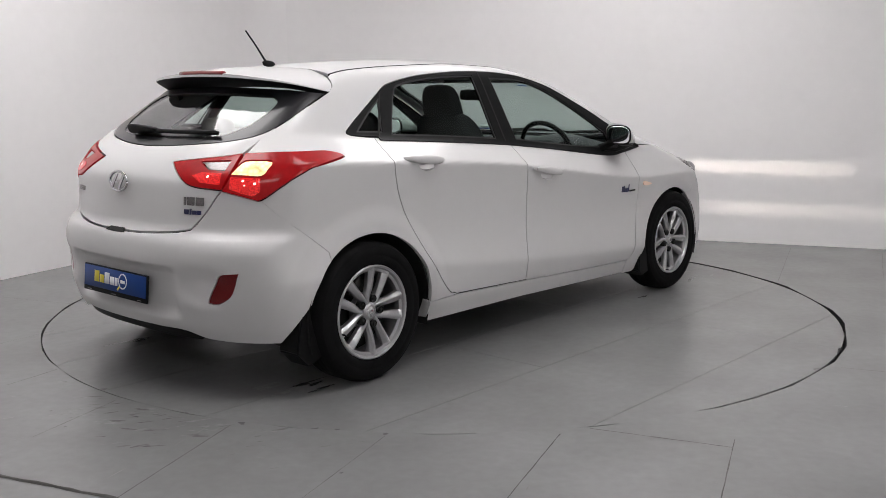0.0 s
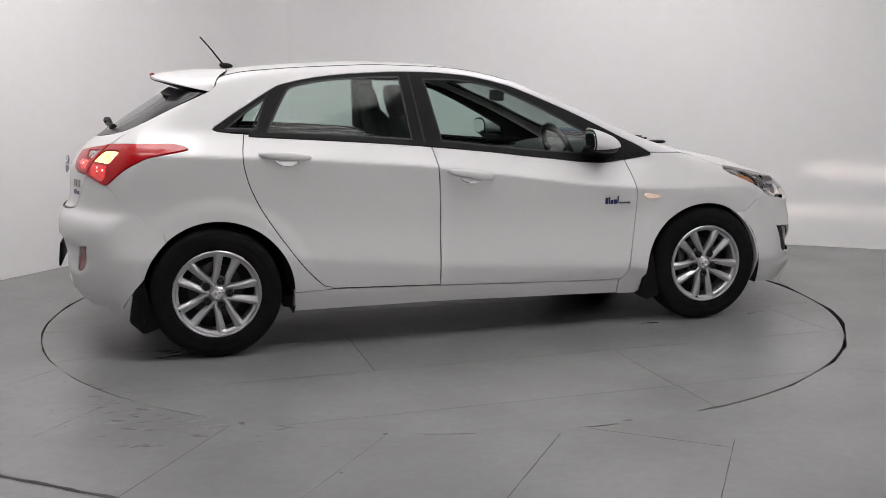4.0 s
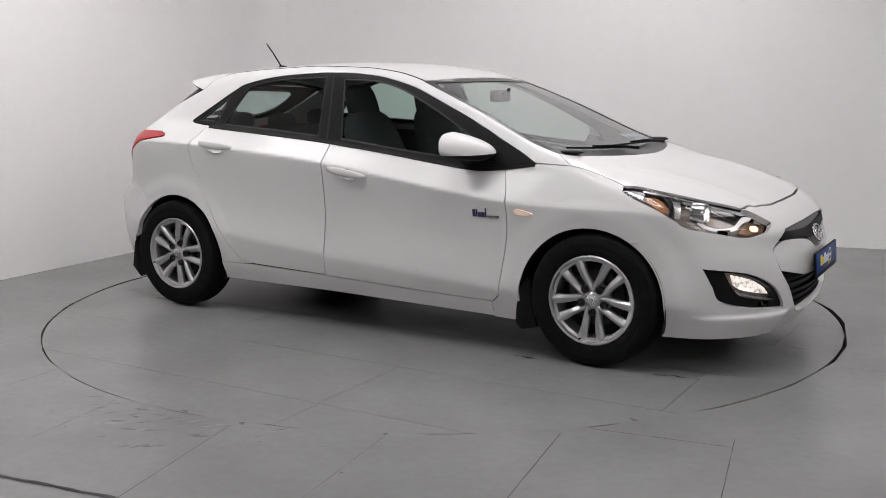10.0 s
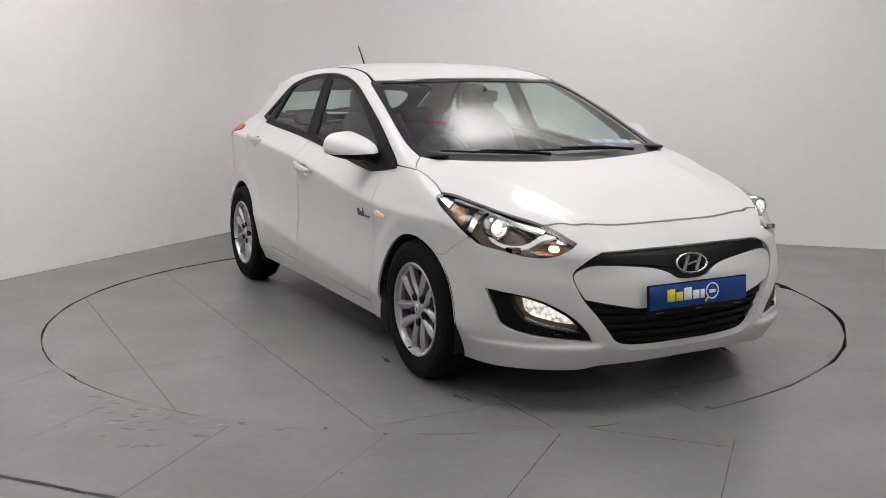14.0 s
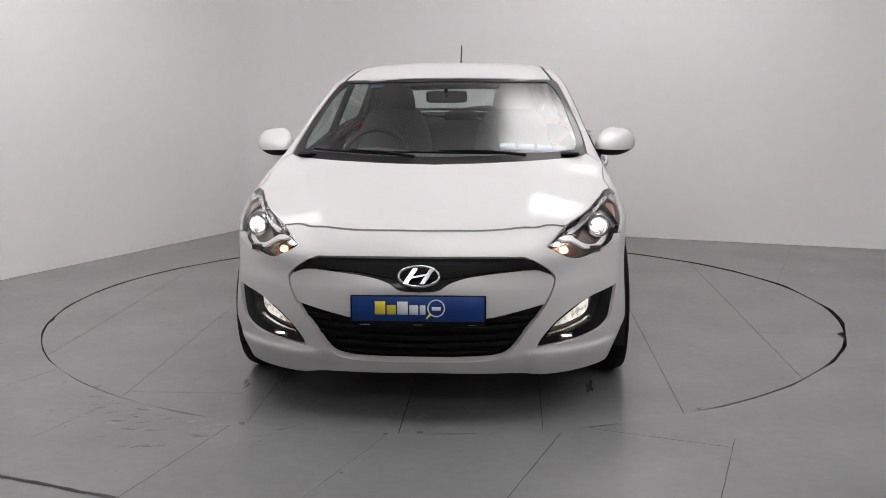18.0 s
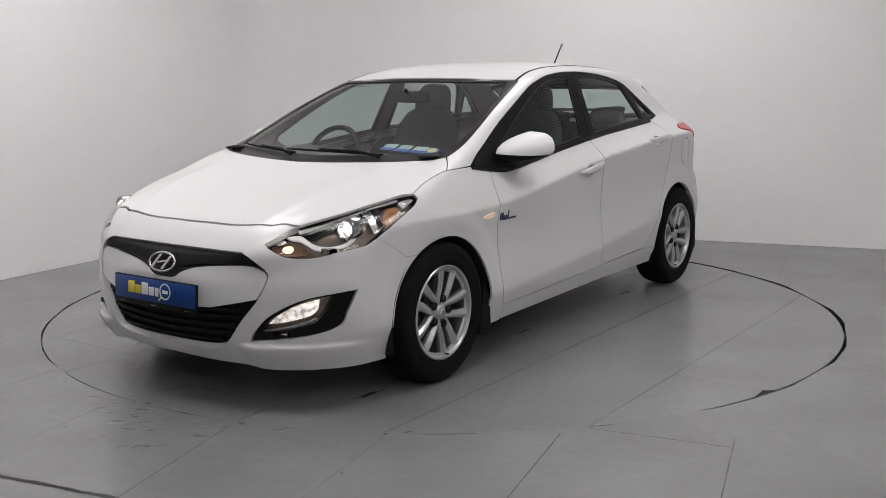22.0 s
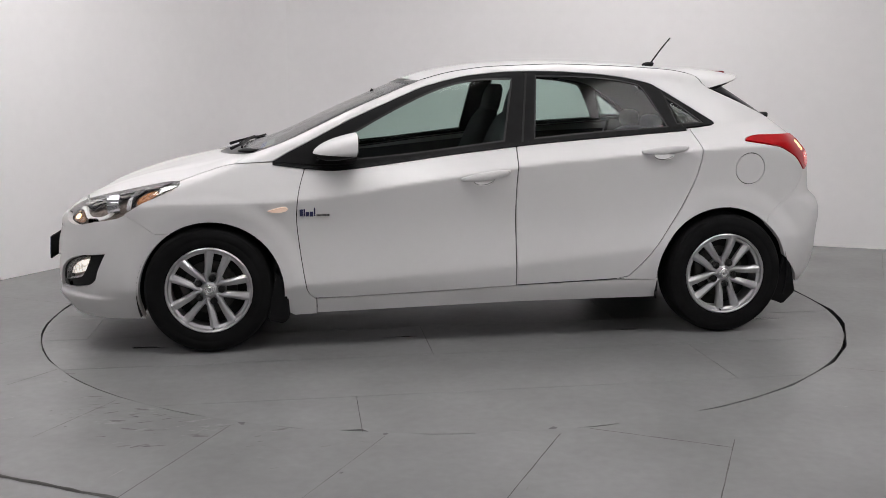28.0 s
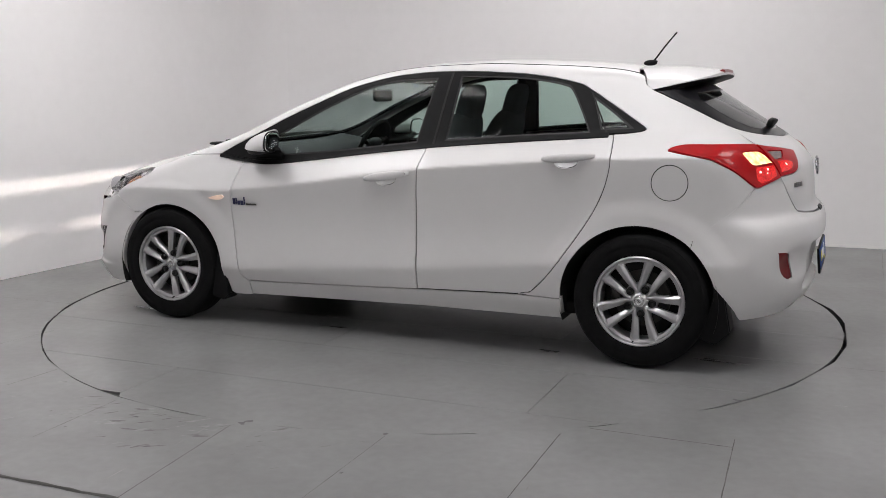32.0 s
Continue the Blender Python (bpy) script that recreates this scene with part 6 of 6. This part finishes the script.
def build_trim(car):
    # front and rear plates, emblems
    build_plate(car, (2.188, 0.457), 1, 4)
    build_plate(car, (-2.060, 0.452), -1, 6)
    build_emblem(car, (2.150, 0.0, 0.583), 1, 22, 0.078, 0.040)
    build_emblem(car, (-2.022, 0.0, 0.898), -1, 6, 0.068, 0.042)
    # rear badges as plain bars
    for y, w, z, h, mat in ((-0.416, 0.010, 0.836, 0.034, BADGE_GREY), (-0.444, 0.034, 0.836, 0.034, BADGE_GREY), (-0.486, 0.036, 0.836, 0.034, BADGE_GREY),
                            (-0.424, 0.022, 0.792, 0.020, BADGE_BLUE), (-0.444, 0.008, 0.793, 0.024, BADGE_BLUE), (-0.462, 0.020, 0.790, 0.017, BADGE_BLUE), (-0.484, 0.018, 0.790, 0.017, BADGE_BLUE),
                            (0.385, 0.020, 0.838, 0.020, BADGE_GREY), (0.41, 0.018, 0.838, 0.020, BADGE_GREY), (0.435, 0.018, 0.838, 0.020, BADGE_GREY), (0.458, 0.010, 0.838, 0.020, BADGE_GREY)):
        q = [(y - w / 2, z - h / 2), (y + w / 2, z - h / 2), (y + w / 2, z + h / 2), (y - w / 2, z + h / 2)]
        fitted("rear_badge_bar", car, mat, "tail", tail(q, "back"), gap=0.0, out=0.004, depth=0.004, res=0.02)
    # aerial
    base = superform((-1.172, 0, 1.410), (0.036, 0.016, 0.014), 2.3, 24, 12, lambda p: Vector((p.x - 0.8 * max(p.z, 0), p.y * (1 - 12 * max(p.z, 0)), p.z * 1.1)))
    a = part("aerial", base, BLACK_PLASTIC, car, "short black roof aerial")
    part("aerial_rod", tube([(-1.190, 0, 1.418), (-1.25, 0.0, 1.498), (-1.306, 0.0, 1.564)], 0.0042, 8, [1.2, 1.0, 0.9]), BLACK_PLASTIC, a)
    # wipers
    for y0, y1, x0, x1 in ((0.40, -0.22, 1.165, 1.155), (-0.12, -0.60, 1.205, 1.075)):
        ys = np.linspace(y0, y1, 9)
        xs = np.linspace(x0, x1, 9) + 0.012 * np.sin(np.linspace(0, math.pi, 9))
        p, n = onto_body("top", xs, ys)
        w = part("wiper", tube([tuple(v) for v in p + n * 0.008], 0.005, 8), BLACK_PLASTIC, car, "black windscreen wiper")
        q = p + n * 0.018
        part("wiper_arm", tube([tuple(q[5]), tuple(q[2]), tuple(q[0] + np.array([0.05, 0.02, -0.012]))], 0.006, 8, [0.7, 1.0, 1.4]), BLACK_PLASTIC, w)
    for s in (1, -1):
        p, n = onto_body("top", np.array([1.115, 1.15]), np.array([0.63, 0.56]) * s)
        part("cowl_end", superform(tuple(p[0] + n[0] * 0.004), (0.06, 0.045, 0.010), 2.4, 20, 8), BLACK_PLASTIC, car)
    ys = np.linspace(0.27, -0.38, 10)
    p, n = onto_body("tail", tail([(y, 1.092 - 0.0 * y) for y in ys], "back")[:, 0], np.full(10, 1.092) + 0.004)
    w = part("rear_wiper", tube([tuple(v) for v in (p + n * 0.014)[3:]], 0.010, 8), BLACK_PLASTIC, car, "black rear wiper")
    part("wiper_cover", superform(tuple(p[2] + n[2] * 0.026), (0.020, 0.120, 0.020), 3.2, 28, 12, lambda v: Vector((v.x - 0.4 * v.z, v.y, v.z * (1 + 3.2 * v.y) - 0.006))), BLACK_PLASTIC, w)
    # mud flaps and wheel-arch linings
    for cx, cz, r in (ARCH_F, ARCH_R):
        for s in (1, -1):
            bm = bmesh.new()
            ang = np.radians(np.linspace(-18, 198, 37))
            rows = [[bm.verts.new((cx + (r + 0.010) * math.cos(a), s * y, cz + (r + 0.010) * math.sin(a))) for y in (0.40, 0.845)] for a in ang]
            for i in range(36):
                bm.faces.new((rows[i][0], rows[i + 1][0], rows[i + 1][1], rows[i][1])).smooth = True
            part("arch_lining", bm, DARK_VOID, car)
            x = cx - 0.355 if cx > 0 else cx - 0.385
            w0 = 0.055 if cx > 0 else 0.075
            pr = [(x - 0.012, 0.33), (x + 0.045, 0.40), (x + 0.062, 0.30), (x + w0 + 0.035, 0.155), (x + 0.01, 0.135), (x - 0.022, 0.17)] if cx > 0 else \
                 [(x - 0.010, 0.36), (x + 0.030, 0.42), (x + 0.055, 0.30), (x + w0 + 0.03, 0.165), (x + 0.025, 0.135), (x - 0.040, 0.20)]
            bm = prism(pr, 0.12, 0.006)
            me = bpy.data.meshes.new("mud_flap")
            bm.to_mesh(me)
            bm.free()
            me.transform(Matrix.Translation((0, s * (0.800 if cx > 0 else 0.770) + 0.06, 0)) @ Matrix.Rotation(radians(90), 4, "X"))
            part("mud_flap", me, BLACK_PLASTIC, car, "black rubber mud flap")
    # underside
    pan = part("underbody", box(2.0, 1.50, 0.06, (0, 0, 0.235), 0.01), DARK_VOID, car, "dark underbody")
    part("engine_tray", box(1.10, 0.84, 0.10, (1.50, 0, 0.245), 0.02), DARK_VOID, pan)
    part("engine_block", box(0.85, 0.80, 0.42, (1.45, 0, 0.50), 0.03), DARK_VOID, pan)
    part("boot_floor", box(0.95, 0.84, 0.20, (-1.46, 0, 0.36), 0.03), DARK_VOID, pan)
    part("boot_wall", box(0.70, 0.86, 0.45, (-1.42, 0, 0.62), 0.03), DARK_VOID, pan)
    part("rear_axle", tube([(-1.325, -0.72, 0.28), (-1.325, 0.72, 0.28)], 0.035, 12), DARK_VOID, pan)
    part("exhaust", superform((-1.72, -0.30, 0.29), (0.20, 0.12, 0.06), 3.0), STEEL, pan)
    part("front_strip", box(0.10, 0.80, 0.08, (1.95, 0, 0.23), 0.02), DARK_VOID, pan)
    for s in (1, -1):
        part("sill_box", box(1.86, 0.10, 0.16, (-0.02, s * 0.78, 0.285), 0.01), DARK_VOID, pan)


def build_car():
    car = new("car", None)
    tagged(car, "white five-door hatchback with its lamps lit, parked on the turntable", "car")
    for s in (1, -1):
        build_side(car, s)
        build_mirror(car, s)
    build_front(car)
    build_rear(car)
    build_cabin(car)
    build_trim(car)
    wheel = build_wheel()
    wheel.parent = car
    first = True
    for x, s, spin in ((1.325, -1, 0), (-1.325, -1, -54), (1.325, 1, 20), (-1.325, 1, 9)):
        m = pose(x, s * 0.772, 0.316, 0, 0, 0 if s > 0 else 180) @ Matrix.Rotation(radians(spin), 4, "Y")
        if first:
            wheel.matrix_basis = m
            first = False
        else:
            copy_thing(wheel, m)
    return car


CAR = build_car()

CAR_AT = (-0.044, 0.051)


def motions():
    turns = [(float(t), -78.181 - 7.8586 * (t - 16) + 0.00248 * (t - 16) ** 2) for t in range(33)]
    walk(CAR, [(t, pose(0, 0, 0, 0, 0, a) @ pose(CAR_AT[0], CAR_AT[1], 0)) for t, a in turns])
    walk(TURNTABLE, [(t, pose(0, 0, 0, 0, 0, a)) for t, a in turns])


motions()
